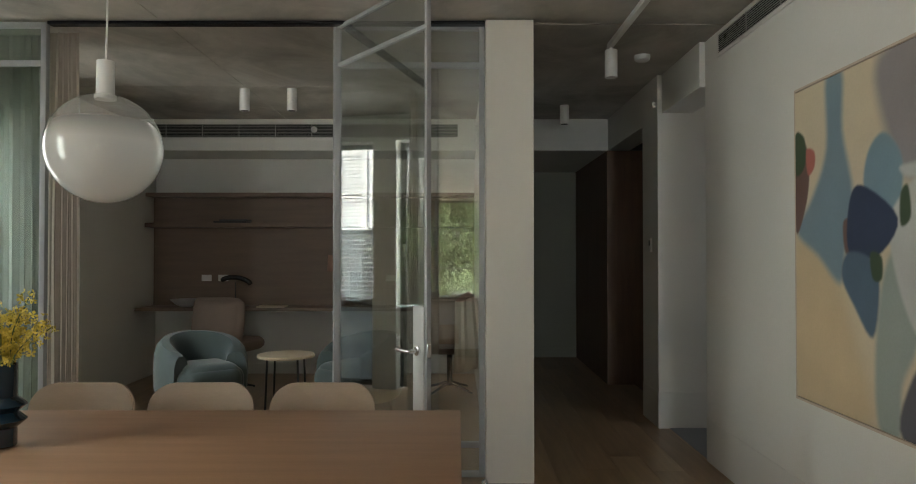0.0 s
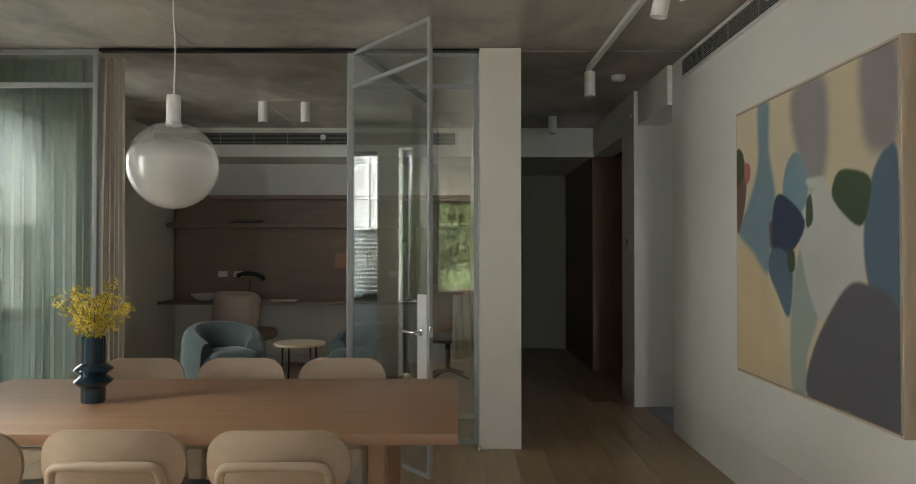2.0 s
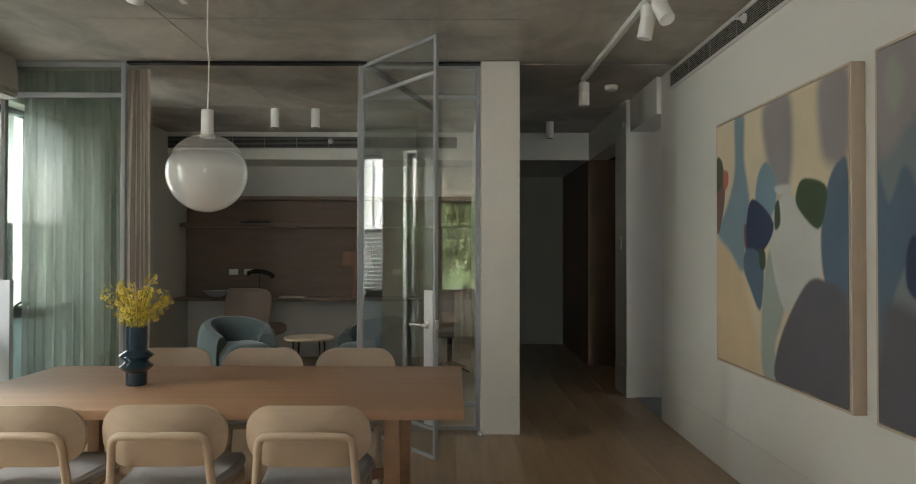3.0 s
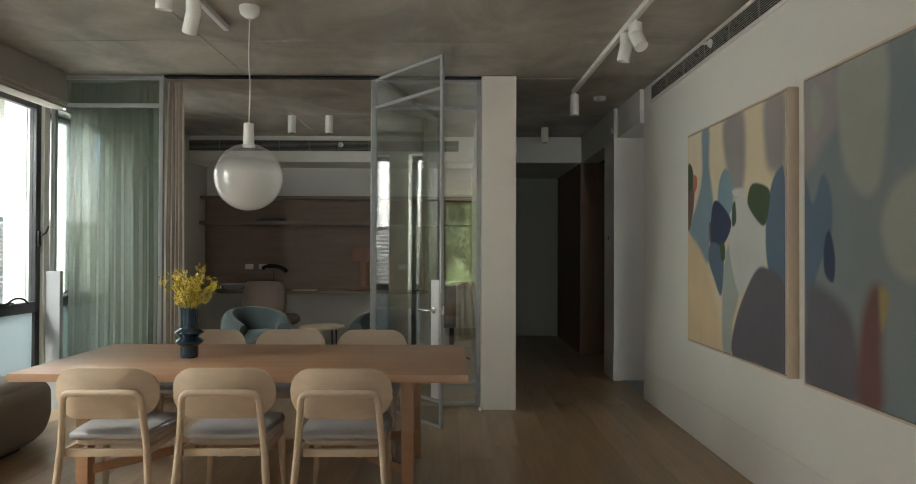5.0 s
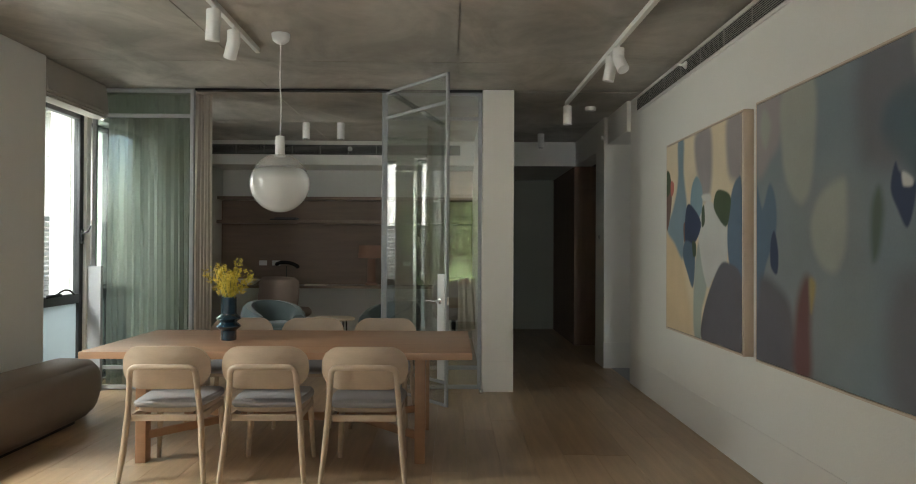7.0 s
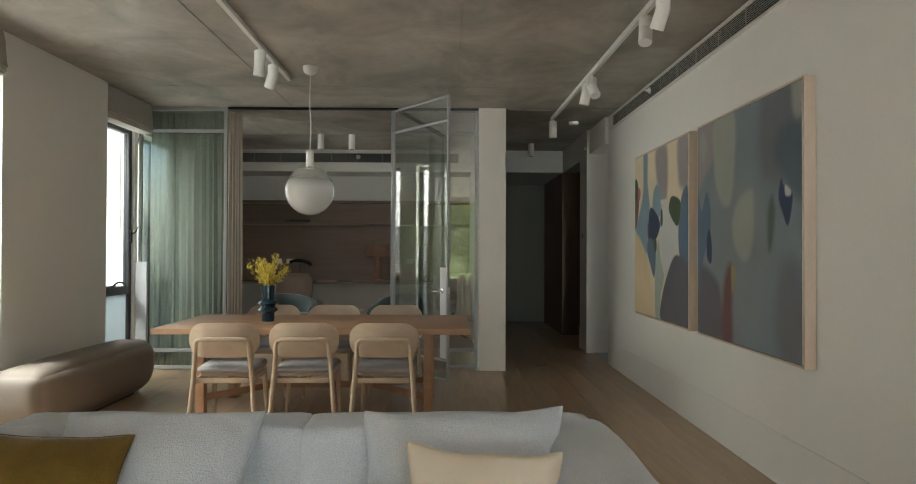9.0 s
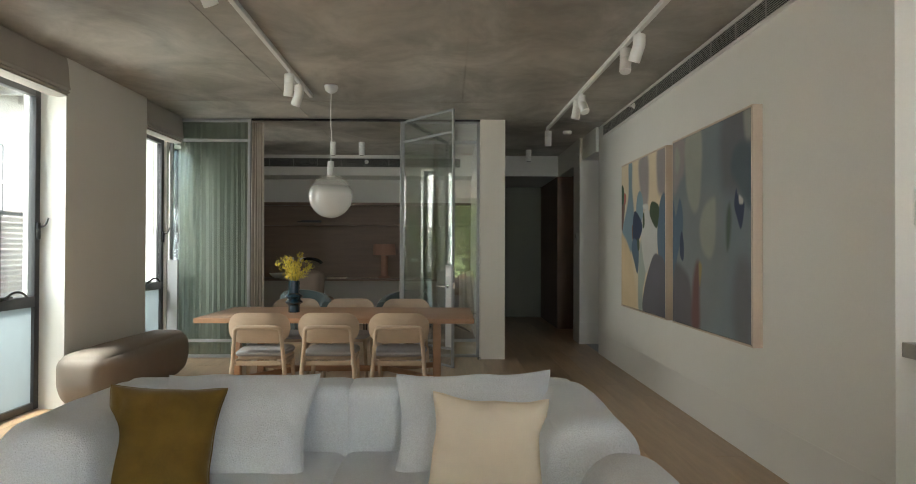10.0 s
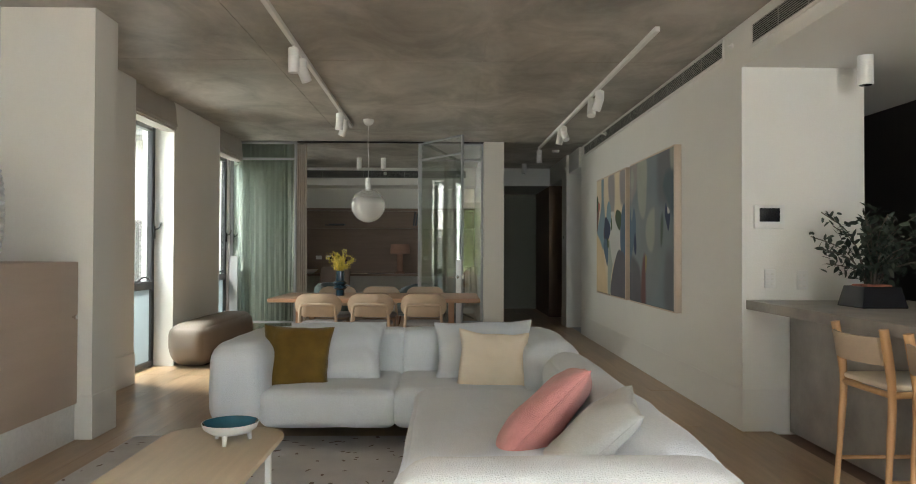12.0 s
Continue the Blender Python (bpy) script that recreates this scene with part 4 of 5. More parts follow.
def spot(x, y, parent, tilt, turn):
    z = CEIL - 0.04
    part("stem", tube([(x, y, z), (x, y, z - 0.03)], 0.012, 10), M["white_metal"], parent)
    part("spot_body", lathe([(0.041, -0.105), (0.044, -0.10), (0.044, -0.024), (0.040, -0.02)], 26, m=pose(x, y, z)), M["white_metal"], parent)
    m = pose(x, y, z - 0.095, 0, 0, turn) @ pose(0, 0, 0, tilt, 0, 0)
    h = part("spot_head", lathe([(0.038, -0.118), (0.0425, -0.12), (0.044, -0.117), (0.044, 0.0), (0.038, 0.016), (0.024, 0.022)], 26, m=m), M["white_metal"], parent)
    part("spot_lens", lathe([(0.036, -0.1175), (0.036, -0.105)], 24, m=m), M["black_plastic"], h)


def track(x, y0, y1, rz, spots, label):
    t = thing("track_light", label, "track light", x, (y0 + y1) / 2, 0, rz, group="ceiling tracks")
    yc = (y0 + y1) / 2
    part("rail", box(-0.018, 0.018, y0 - yc, y1 - yc, CEIL - 0.038, CEIL - 0.001, 0.003), M["white_metal"], t)
    for y, tilt, turn in spots:
        spot(0, y - yc, t, tilt, turn)


track(1.157, -1.70, 4.33, 0.75, ((4.27, 0, 0), (2.36, 12, 60), (2.14, 34, 200), (0.50, 24, 160), (0.14, 26, 30)), "white ceiling track with adjustable spotlights along the picture wall")
track(-1.563, -4.4, 2.43, 0.7, ((1.36, 8, 40), (1.79, 34, 40), (-1.27, 2, 0), (-0.95, 34, -30)), "white ceiling track with adjustable spotlights over the sofa")

sm = thing("smoke_detector", "round white smoke detector on the ceiling", "smoke detector", 1.43, 4.62, CEIL)
part("detector_body", lathe([(0.04, -0.045), (0.055, -0.035), (0.06, -0.012), (0.06, -0.001)], 28), M["white_plastic"], sm)


# ---- vents ----
def vent(name, length, height, m, label, bays=7):
    v = thing(name, label, "vent", group="linear air vents")
    v.matrix_basis = m
    part("backing", box(-length / 2, length / 2, -0.004, -0.001, 0, height), M["vent_dark"], v)
    bm = boxes((-length / 2 - 0.025, length / 2 + 0.025, -0.012, -0.0005, height, height + 0.022), (-length / 2 - 0.025, length / 2 + 0.025, -0.012, -0.0005, -0.022, 0),
               (-length / 2 - 0.025, -length / 2, -0.012, -0.0005, 0, height), (length / 2, length / 2 + 0.025, -0.012, -0.0005, 0, height))
    part("frame", bm, M["skirting"], v, smooth=False)
    for i in range(1, bays):
        x = -length / 2 + length * i / bays
        part("divider", box(x - 0.004, x + 0.004, -0.0095, -0.0045, 0, height), M["vent_slat"], v, smooth=False)
    k = 9
    for i in range(k):
        z = height * (i + 0.5) / k
        part("slat", box(-length / 2, length / 2, -0.009, -0.0045, z - 0.002, z + 0.002), M["vent_slat"], v, smooth=False)
    return v


vent("air_vent", 3.65, 0.145, pose(-1.79, 7.149, 2.745), "long slatted air vent in the study bulkhead", 9)
vent("air_vent", 5.45, 0.125, pose(WALL_E - 0.0005, 1.28, 2.79, 0, 0, -90), "long slatted air vent high on the picture wall", 12)
vent("air_vent", 1.9, 0.13, pose(WALL_E - 0.0005, -2.93, 2.745, 0, 0, -90), "slatted air vent in the kitchen bulkhead", 5)
sp = thing("sprinkler_head", "round white sprinkler rose on the study bulkhead", "sprinkler", -1.56, 7.13, 2.83)
part("rose", lathe([(0.012, 0.04), (0.035, 0.01), (0.035, 0)], 20, m=pose(0, 0, 0, 90, 0, 0)), M["white_plastic"], sp)


# ---- the two paintings ----
def paint_mat():
    """Thin oil paint on canvas: the colours lie on the mesh, the material adds washes and weave."""
    m = mat("oil_paint", (0.5, 0.5, 0.5), 0.8, var=0.2, scale=2.2, fine=70, bump=0.15, fine_var=0.05, depth=0.002)
    n, l = m.node_tree.nodes, m.node_tree.links
    b = n["Principled BSDF"]
    at, mul = n.new("ShaderNodeAttribute"), n.new("ShaderNodeMix")
    at.attribute_name = "pigment"
    mul.data_type, mul.blend_type = "RGBA", "MULTIPLY"
    mul.inputs[0].default_value = 1
    l.new(at.outputs["Color"], mul.inputs[6])
    l.new(b.inputs["Base Color"].links[0].from_socket, mul.inputs[7])
    l.new(mul.outputs[2], b.inputs["Base Color"])
    return m


def canvas_mesh(w, h, ground, shapes, n=230):
    """A canvas in the yz plane; each shape is a closed smooth outline in shares, with an edge that fades over its soft width."""
    u, v = np.meshgrid(np.linspace(0, 1, n), np.linspace(0, 1, n))
    pu, pv = u.ravel(), v.ravel()
    col = np.tile(np.array(P[ground]), (n * n, 1))
    for name, soft, pts in shapes:
        q = [(p.x, p.y) for p in curve([(a, b, 0) for a, b in pts], 5, True)]
        lo_u, hi_u = min(p[0] for p in q) - 2 * soft, max(p[0] for p in q) + 2 * soft
        lo_v, hi_v = min(p[1] for p in q) - 2 * soft, max(p[1] for p in q) + 2 * soft
        near = np.nonzero((pu > lo_u) & (pu < hi_u) & (pv > lo_v) & (pv < hi_v))[0]
        x, y = pu[near], pv[near]
        dist, inside = np.full(len(near), 9.0), np.zeros(len(near), bool)
        for (ax, ay), (bx, by) in zip(q, q[1:] + q[:1]):
            ex, ey = bx - ax, by - ay
            k = np.clip(((x - ax) * ex + (y - ay) * ey) / (ex * ex + ey * ey + 1e-12), 0, 1)
            dist = np.minimum(dist, np.hypot(x - ax - k * ex, y - ay - k * ey))
            if ay != by:
                inside ^= ((ay > y) != (by > y)) & (x < ax + (y - ay) * ex / ey)
        c = np.clip(0.5 + np.where(inside, dist, -dist) / (2 * max(soft, 0.003)), 0, 1)
        c = (c * c * (3 - 2 * c))[:, None]
        col[near] = col[near] * (1 - c) + np.array(P[name]) * c
    co = np.stack([np.zeros(n * n), w / 2 - pu * w, pv * h], 1)
    i = (np.arange(n - 1)[:, None] * n + np.arange(n - 1)[None, :]).ravel()
    me = bpy.data.meshes.new("canvas")
    me.from_pydata(co.tolist(), [], np.stack([i, i + n, i + n + 1, i + 1], 1).tolist())
    at = me.attributes.new("pigment", "FLOAT_COLOR", "POINT")
    at.data.foreach_set("color", np.concatenate([col * 2, np.ones((n * n, 1))], 1).ravel())
    me.materials.append(OIL)
    return me


OIL = paint_mat()
P = {
    "cream": (0.66, 0.56, 0.40), "warm": (0.62, 0.48, 0.30), "blue": (0.20, 0.28, 0.33), "leafblue": (0.20, 0.30, 0.36),
    "mauve": (0.30, 0.27, 0.27), "navy": (0.035, 0.05, 0.10), "slate": (0.10, 0.15, 0.21), "moss": (0.055, 0.085, 0.045),
    "white": (0.55, 0.55, 0.52), "char": (0.115, 0.11, 0.125), "sage": (0.34, 0.38, 0.34), "brown": (0.17, 0.10, 0.085),
    "rose": (0.45, 0.14, 0.11), "red": (0.15, 0.07, 0.065), "yellow": (0.33, 0.26, 0.11), "haze": (0.19, 0.23, 0.25),
    "pale": (0.33, 0.34, 0.30), "teal": (0.095, 0.13, 0.15), "fog": (0.212, 0.24, 0.248), "smoke": (0.15, 0.155, 0.17), "green": (0.09, 0.12, 0.10),
}
FRAME_OAK = mat("limed_oak", (0.58, 0.47, 0.37), 0.55, var=0.1, scale=6, fine=80, bump=0.1, fine_var=0.06, stretch=(3, 3, 0.4), depth=0.002)


def painting(y_left, ground, shapes, label, w=1.57, h=1.535, z0=0.735):
    """A framed canvas on the east wall; shapes are smooth patches in canvas shares, laid one on another."""
    p = thing("painting", label, "painting", WALL_E, y_left - w / 2, z0, group="pair of paintings")
    d = 0.064
    t = 0.012
    for r in ((-d, -0.001, -w / 2, -w / 2 + t, 0, h), (-d, -0.001, w / 2 - t, w / 2, 0, h), (-d, -0.001, -w / 2 + t, w / 2 - t, 0, t), (-d, -0.001, -w / 2 + t, w / 2 - t, h - t, h)):
        part("frame_member", box(*r, bevel=0.001), FRAME_OAK, p, "limed oak frame member")
    part("shadow_gap", boxes((-d + 0.012, -0.002, -w / 2 + t, w / 2 - t, t, h - t)), M["black_frame"], p, smooth=False)
    g = 0.006
    cw, ch = w - 2 * t - 2 * g, h - 2 * t - 2 * g
    part("canvas_stretcher", box(-d - 0.001, -d + 0.0119, -cw / 2, cw / 2, t + g, h - t - g), M["cream"], p, smooth=False)
    face = new("canvas", canvas_mesh(cw, ch, ground, shapes))
    face.parent = p
    face.location = (-d - 0.0025, 0, t + g)


painting(2.838, "cream", (
    ("warm", 0.05, ((0, 0.50), (0.2, 0.45), (0.33, 0.25), (0.4, 0), (0, 0))),
    ("blue", 0.018, ((0.19, 1), (0.28, 1), (0.28, 0.83), (0.33, 0.64), (0.29, 0.48), (0.26, 0.38), (0.14, 0.46), (0.01, 0.54), (0.11, 0.65), (0.19, 0.79))),
    ("mauve", 0.03, ((0.46, 1), (0.65, 1), (0.66, 0.72), (0.56, 0.66), (0.45, 0.87))),
    ("mauve", 0.03, ((0.84, 1), (1, 1), (1, 0.75), (0.92, 0.72), (0.85, 0.78))),
    ("leafblue", 0.008, ((0.47, 0.79), (0.54, 0.73), (0.55, 0.65), (0.52, 0.57), (0.39, 0.63), (0.4, 0.74))),
    ("sage", 0.014, ((0.54, 0.48), (0.63, 0.37), (0.6, 0.24), (0.54, 0.13), (0.53, 0), (0.44, 0.01), (0.43, 0.21), (0.47, 0.42))),
    ("white", 0.008, ((0.63, 0.66), (0.72, 0.62), (0.84, 0.53), (0.85, 0.42), (0.82, 0.34), (0.69, 0.3), (0.62, 0.25), (0.54, 0.36), (0.49, 0.54), (0.56, 0.63))),
    ("white", 0.008, ((0.54, 0.69), (0.64, 0.69), (0.66, 0.66), (0.57, 0.66))),
    ("slate", 0.008, ((0.95, 0.73), (1, 0.69), (1, 0.26), (0.93, 0.28), (0.86, 0.39), (0.85, 0.54), (0.89, 0.67))),
    ("char", 0.008, ((0.75, 0.35), (0.87, 0.37), (1, 0.30), (1, 0), (0.77, 0), (0.54, 0), (0.58, 0.16))),
    ("moss", 0.005, ((0.75, 0.7), (0.87, 0.67), (0.88, 0.61), (0.83, 0.53), (0.7, 0.61), (0.7, 0.67))),
    ("brown", 0.005, ((0, 0.85), (0.06, 0.83), (0.09, 0.75), (0.07, 0.63), (0, 0.54))),
    ("rose", 0.005, ((0.07, 0.80), (0.12, 0.79), (0.12, 0.74), (0.08, 0.72))),
    ("moss", 0.005, ((0, 0.86), (0.06, 0.84), (0.06, 0.75), (0, 0.73))),
    ("brown", 0.005, ((0.28, 0.56), (0.33, 0.56), (0.34, 0.48), (0.29, 0.47))),
    ("navy", 0.005, ((0.37, 0.66), (0.53, 0.56), (0.44, 0.46), (0.31, 0.47), (0.31, 0.61))),
    ("moss", 0.005, ((0.54, 0.62), (0.57, 0.64), (0.58, 0.56), (0.54, 0.54))),
    ("slate", 0.008, ((0.3, 0.47), (0.4, 0.46), (0.45, 0.4), (0.42, 0.24), (0.33, 0.32), (0.27, 0.4))),
    ("moss", 0.005, ((0.41, 0.47), (0.46, 0.46), (0.46, 0.4), (0.42, 0.4))),
), "abstract cream, blue and charcoal canvas in a slim oak frame")
painting(1.095, "haze", (
    ("fog", 0.09, ((0, 0.6), (0.4, 0.7), (0.7, 0.62), (0.72, 0.2), (0.5, 0.02), (0.2, 0.02), (0.02, 0.2))),
    ("mauve", 0.03, ((0, 1), (0.2, 0.99), (0.19, 0.83), (0.11, 0.77), (0.04, 0.71), (0, 0.75))),
    ("pale", 0.022, ((0.07, 0.97), (0.12, 0.9), (0.08, 0.82), (0.04, 0.87), (0.04, 0.94))),
    ("pale", 0.022, ((0.21, 1), (0.43, 1), (0.42, 0.68), (0.35, 0.59), (0.26, 0.65), (0.21, 0.77))),
    ("smoke", 0.06, ((0.7, 1), (1, 1), (1, 0.68), (0.87, 0.64), (0.76, 0.66), (0.69, 0.72))),
    ("pale", 0.022, ((0.93, 1), (1, 1), (1, 0.88), (0.95, 0.87))),
    ("teal", 0.03, ((0.85, 0.86), (1, 0.84), (1, 0.58), (0.87, 0.68), (0.79, 0.77))),
    ("pale", 0.022, ((0.6, 0.65), (0.62, 0.58), (0.61, 0.43), (0.55, 0.36), (0.45, 0.4), (0.41, 0.51), (0.47, 0.61))),
    ("slate", 0.012, ((0.11, 0.68), (0.16, 0.61), (0.16, 0.49), (0.08, 0.37), (0.01, 0.23), (0, 0.66), (0.05, 0.59))),
    ("char", 0.03, ((0.06, 0.33), (0.23, 0.27), (0.29, 0.18), (0.3, 0), (0, 0), (0.01, 0.25))),
    ("navy", 0.006, ((0.15, 0.5), (0.18, 0.42), (0.17, 0.34), (0.12, 0.37), (0.12, 0.46))),
    ("red", 0.03, ((0.36, 0.33), (0.41, 0.32), (0.41, 0.16), (0.41, 0), (0.3, 0), (0.31, 0.21))),
    ("yellow", 0.014, ((0.4, 0.33), (0.44, 0.32), (0.43, 0.26), (0.41, 0.22))),
    ("green", 0.02, ((0.78, 0.61), (0.8, 0.54), (0.78, 0.43), (0.75, 0.4), (0.74, 0.49), (0.75, 0.57))),
    ("smoke", 0.06, ((0.87, 0.36), (1, 0.32), (1, 0), (0.84, 0.01), (0.81, 0.2))),
    ("navy", 0.006, ((0.85, 0.67), (0.87, 0.64), (0.93, 0.61), (0.93, 0.56), (0.9, 0.49), (0.86, 0.54), (0.83, 0.6))),
    ("white", 0.006, ((0.88, 0.64), (0.92, 0.62), (0.92, 0.6), (0.89, 0.6), (0.88, 0.61))),
), "abstract misty grey blue canvas in a slim oak frame")


# ---- sofa ----
S = thing("corner_sofa", "pale grey wool corner sofa with plump arms and backs", "sofa", 0, 0, 0)
SX0, SX1, SYF, SYB = -1.90, 0.545, -2.27, -1.22
part("base", boxes((SX0 + 0.25, SX1 - 0.2, SYF + 0.62, SYB - 0.08, 0.013, 0.17), (-0.2, SX1 - 0.12, -4.75, SYF + 0.5, 0.013, 0.17)), M["black_frame"], S, "dark recessed sofa plinth")


def block(name, x0, x1, y0, y1, z0, z1, r, bulge=0.02, rough=0.012, seed=0, n=12, material="sofa"):
    return part(name, puff(x1 - x0, y1 - y0, z1 - z0, r, n, bulge, rough, seed, pose((x0 + x1) / 2, (y0 + y1) / 2, (z0 + z1) / 2)), M[material], S)


block("arm", SX0, SX0 + 0.375, SYF, SYB - 0.02, 0.145, 0.685, 0.12, 0.008, 0.010, 1, 16)
block("seat_cushion", SX0 + 0.345, -0.672, SYF - 0.005, SYB - 0.22, 0.145, 0.388, 0.06, 0.008, 0.008, 2, 16)
block("seat_cushion", -0.694, SX1 - 0.335, SYF - 0.005, SYB - 0.22, 0.145, 0.388, 0.06, 0.008, 0.008, 3, 16)
block("backrest", SX0 + 0.1, -0.65, SYB - 0.30, SYB, 0.14, 0.695, 0.05, 0.004, 0.008, 4, 16)
block("backrest", -0.688, SX1 - 0.1, SYB - 0.30, SYB, 0.14, 0.695, 0.05, 0.004, 0.008, 5, 16)
block("arm", SX1 - 0.36, SX1, SYF, SYB - 0.02, 0.145, 0.69, 0.13, 0.008, 0.010, 6, 16)
block("seat_cushion", -0.535, SX1 - 0.26, -4.62, SYF - 0.16, 0.145, 0.445, 0.09, 0.012, 0.014, 7, 18)
block("backrest", SX1 - 0.30, SX1 + 0.02, -4.72, SYF - 0.14, 0.14, 0.665, 0.14, 0.012, 0.012, 8, 16)
block("arm", -0.52, SX1 + 0.01, -4.93, -4.55, 0.14, 0.655, 0.14, 0.008, 0.008, 9, 16, "boucle")


def cushion(label, material, w, h, d, m, seed):
    c = thing("cushion", label, "cushion", group="sofa cushions")
    c.matrix_basis = m
    cover = part("cover", pillow(w, h, d, seed), M[material], c, smooth=False)
    cover.data.polygons.foreach_set("use_smooth", [True] * len(cover.data.polygons))
    edge = pillow_edge(w, h, seed)
    part("seam", tube(edge + edge[:1], 0.0042, 6), M[material], c)
    return c


cushion("ochre velvet cushion leaning on the sofa back", "ochre", 0.475, 0.475, 0.15, pose(-1.385, -1.93, 0.545, -27, 3, 4), 1)
cushion("large pale grey back cushion on the sofa", "sofa", 0.72, 0.53, 0.19, pose(-1.16, -1.68, 0.556, -42, 0, 0), 2)
cushion("large pale grey back cushion on the sofa", "sofa", 0.73, 0.53, 0.19, pose(-0.07, -1.68, 0.560, -42, -2, -2), 3)
cushion("cream linen cushion leaning on the sofa back", "cream", 0.475, 0.44, 0.14, pose(-0.03, -2.0, 0.532, -27, 3, -3), 4)
cushion("coral pink boucle cushion leaning on the chaise", "pink", 0.56, 0.62, 0.20, pose(0.075, -3.66, 0.535, 0, 44, 0) @ pose(0, 0, 0, 0, 0, 78), 5)
cushion("pale grey boucle cushion leaning on the chaise", "boucle", 0.56, 0.54, 0.18, pose(0.20, -4.08, 0.53, 0, 0, -10) @ pose(0, 0, 0, 0, 46, 0) @ pose(0, 0, 0, 0, 0, 90), 6)

# ---- rug ----
rug = thing("rug", "grey wool rug with scattered brown flecks under the sofa", "rug", -0.99, -3.63, 0.0)
part("rug_surface", slab(rounded(3.0, 3.4, 0.02, 2), 0.001, 0.012, 0.004), M["rug"], rug)
bm = bmesh.new()
rnd = random.Random(8)
for _ in range(420):
    x, y, a, l, w = rnd.uniform(-1.48, 1.48), rnd.uniform(-1.68, 1.68), rnd.uniform(0, 3.14), rnd.uniform(0.008, 0.036), rnd.uniform(0.006, 0.018)
    own = bmesh.new()
    own.faces.new([own.verts.new((l * math.cos(b) * rnd.uniform(0.6, 1.2), w * math.sin(b) * rnd.uniform(0.6, 1.2), 0)) for b in [k * 0.785 for k in range(8)]])
    joined(own, bm, pose(x, y, 0.0135, 0, 0, math.degrees(a)))
tagged(part("flecks", bm, M["rug_fleck"], rug, smooth=False), kind="stuff")

# ---- coffee table and bowl ----
ct = thing("coffee_table", "low blond oak coffee table with rounded corners", "coffee table", -1.44, -3.90, 0.012)
part("tabletop", slab(rounded(0.58, 1.42, 0.16, 8), 0.345, 0.372, 0.006), M["coffee_wood"], ct)
for sx in (-0.22, 0.22):
    for sy in (-0.55, 0.55):
        part("leg", box(sx - 0.014, sx + 0.014, sy - 0.014, sy + 0.014, 0, 0.344, 0.003), M["white_metal"], ct, "slim white metal leg")
bw = thing("bowl", "footed white bowl with a deep blue glaze on the coffee table", "bowl", -1.37, -3.47, 0.385)
sc = Matrix.Diagonal((0.93, 0.93, 1, 1))
part("shell", lathe([(0.01, 0.040), (0.06, 0.040), (0.10, 0.046), (0.130, 0.065), (0.142, 0.092), (0.1385, 0.094)], 40, m=sc, caps=False), M["ceramic"], bw)
part("glaze", lathe([(0.138, 0.0925), (0.126, 0.072), (0.095, 0.056), (0.005, 0.052)][::-1], 40, m=sc, caps=False), M["bowl_in"], bw, "deep blue glazed inside")
for a in (30, 150, 270):
    x, y = 0.085 * math.cos(radians(a)), 0.085 * math.sin(radians(a))
    part("foot", tube([(x, y, 0.05), (x * 1.08, y * 1.08, 0)], [0.014, 0.009], 12), M["ceramic"], bw)

# ---- leather ottoman by the windows ----
ot = thing("ottoman", "long rounded taupe leather ottoman beside the windows", "ottoman", -3.182, 1.865, 0)
bm = puff(0.43, 1.95, 0.455, 0.12, 18, 0.022, 0.004, 3, pose(0, 0, 0.245))
for v in bm.verts:
    k = v.co.z / 0.47
    f = 1 - 0.10 * (1 - min(1, max(0, k * 2.2)))
    v.co.x *= f
    v.co.y *= f
part("cover", bm, M["leather"], ot)
part("base", slab(rounded(0.28, 1.5, 0.13, 8), 0.0, 0.03, 0.0), M["black_frame"], ot)

# ---- timber cabinet and paper lamp ----
cb = thing("cabinet", "tall taupe timber cabinet on a terrazzo plinth", "cabinet", -3.10, -3.6, 0)
part("plinth", box(-0.28, 0.235, -2.0, 1.60, 0.0, 0.245, 0.003), M["terrazzo"], cb, "speckled terrazzo plinth")
part("carcass", box(-0.28, 0.23, -2.0, 1.605, 0.247, 1.21, 0.003), M["cabinet_wood"], cb)
for y0 in (-1.99, -0.79, 0.41):
    dd = part("door", box(0.231, 0.25, y0, y0 + 1.188, 0.25, 1.208, 0.002), M["cabinet_wood"], cb)
    part("knob", lathe([(0.008, 0), (0.008, 0.014), (0.016, 0.018), (0.016, 0.028)], 16, m=pose(0.25, y0 + 1.12, 0.84, 0, 90, 0)), M["chrome"], dd, "round chrome knob")
pl = thing("paper_lamp", "ribbed white paper lamp on the timber cabinet", "table lamp", -3.10, -2.62, 1.21)
prof = []
for i in range(61):
    z = i / 60
    prof.append((0.115 * (1 - 0.25 * abs(2 * z - 1) ** 2.2) + 0.004 * math.sin(i * 1.57), 0.02 + 0.56 * z))
part("shade", lathe(prof, 36), M["ceramic"], pl, "ribbed paper shade")
part("foot", lathe([(0.07, 0), (0.07, 0.02)], 24), M["black_frame"], pl)

# ---- kitchen bench, stools and plant ----
structure("kitchen_bench_top", box(1.81, 3.0, -6.2, -1.783, 0.88, 0.945, 0.004), M["bench_stone"], "thick grey stone bench top")
structure("kitchen_bench_front", box(2.12, 2.98, -6.1, -1.80, 0.005, 0.879, 0.003), M["bench_stone"], "mottled grey stone bench front")


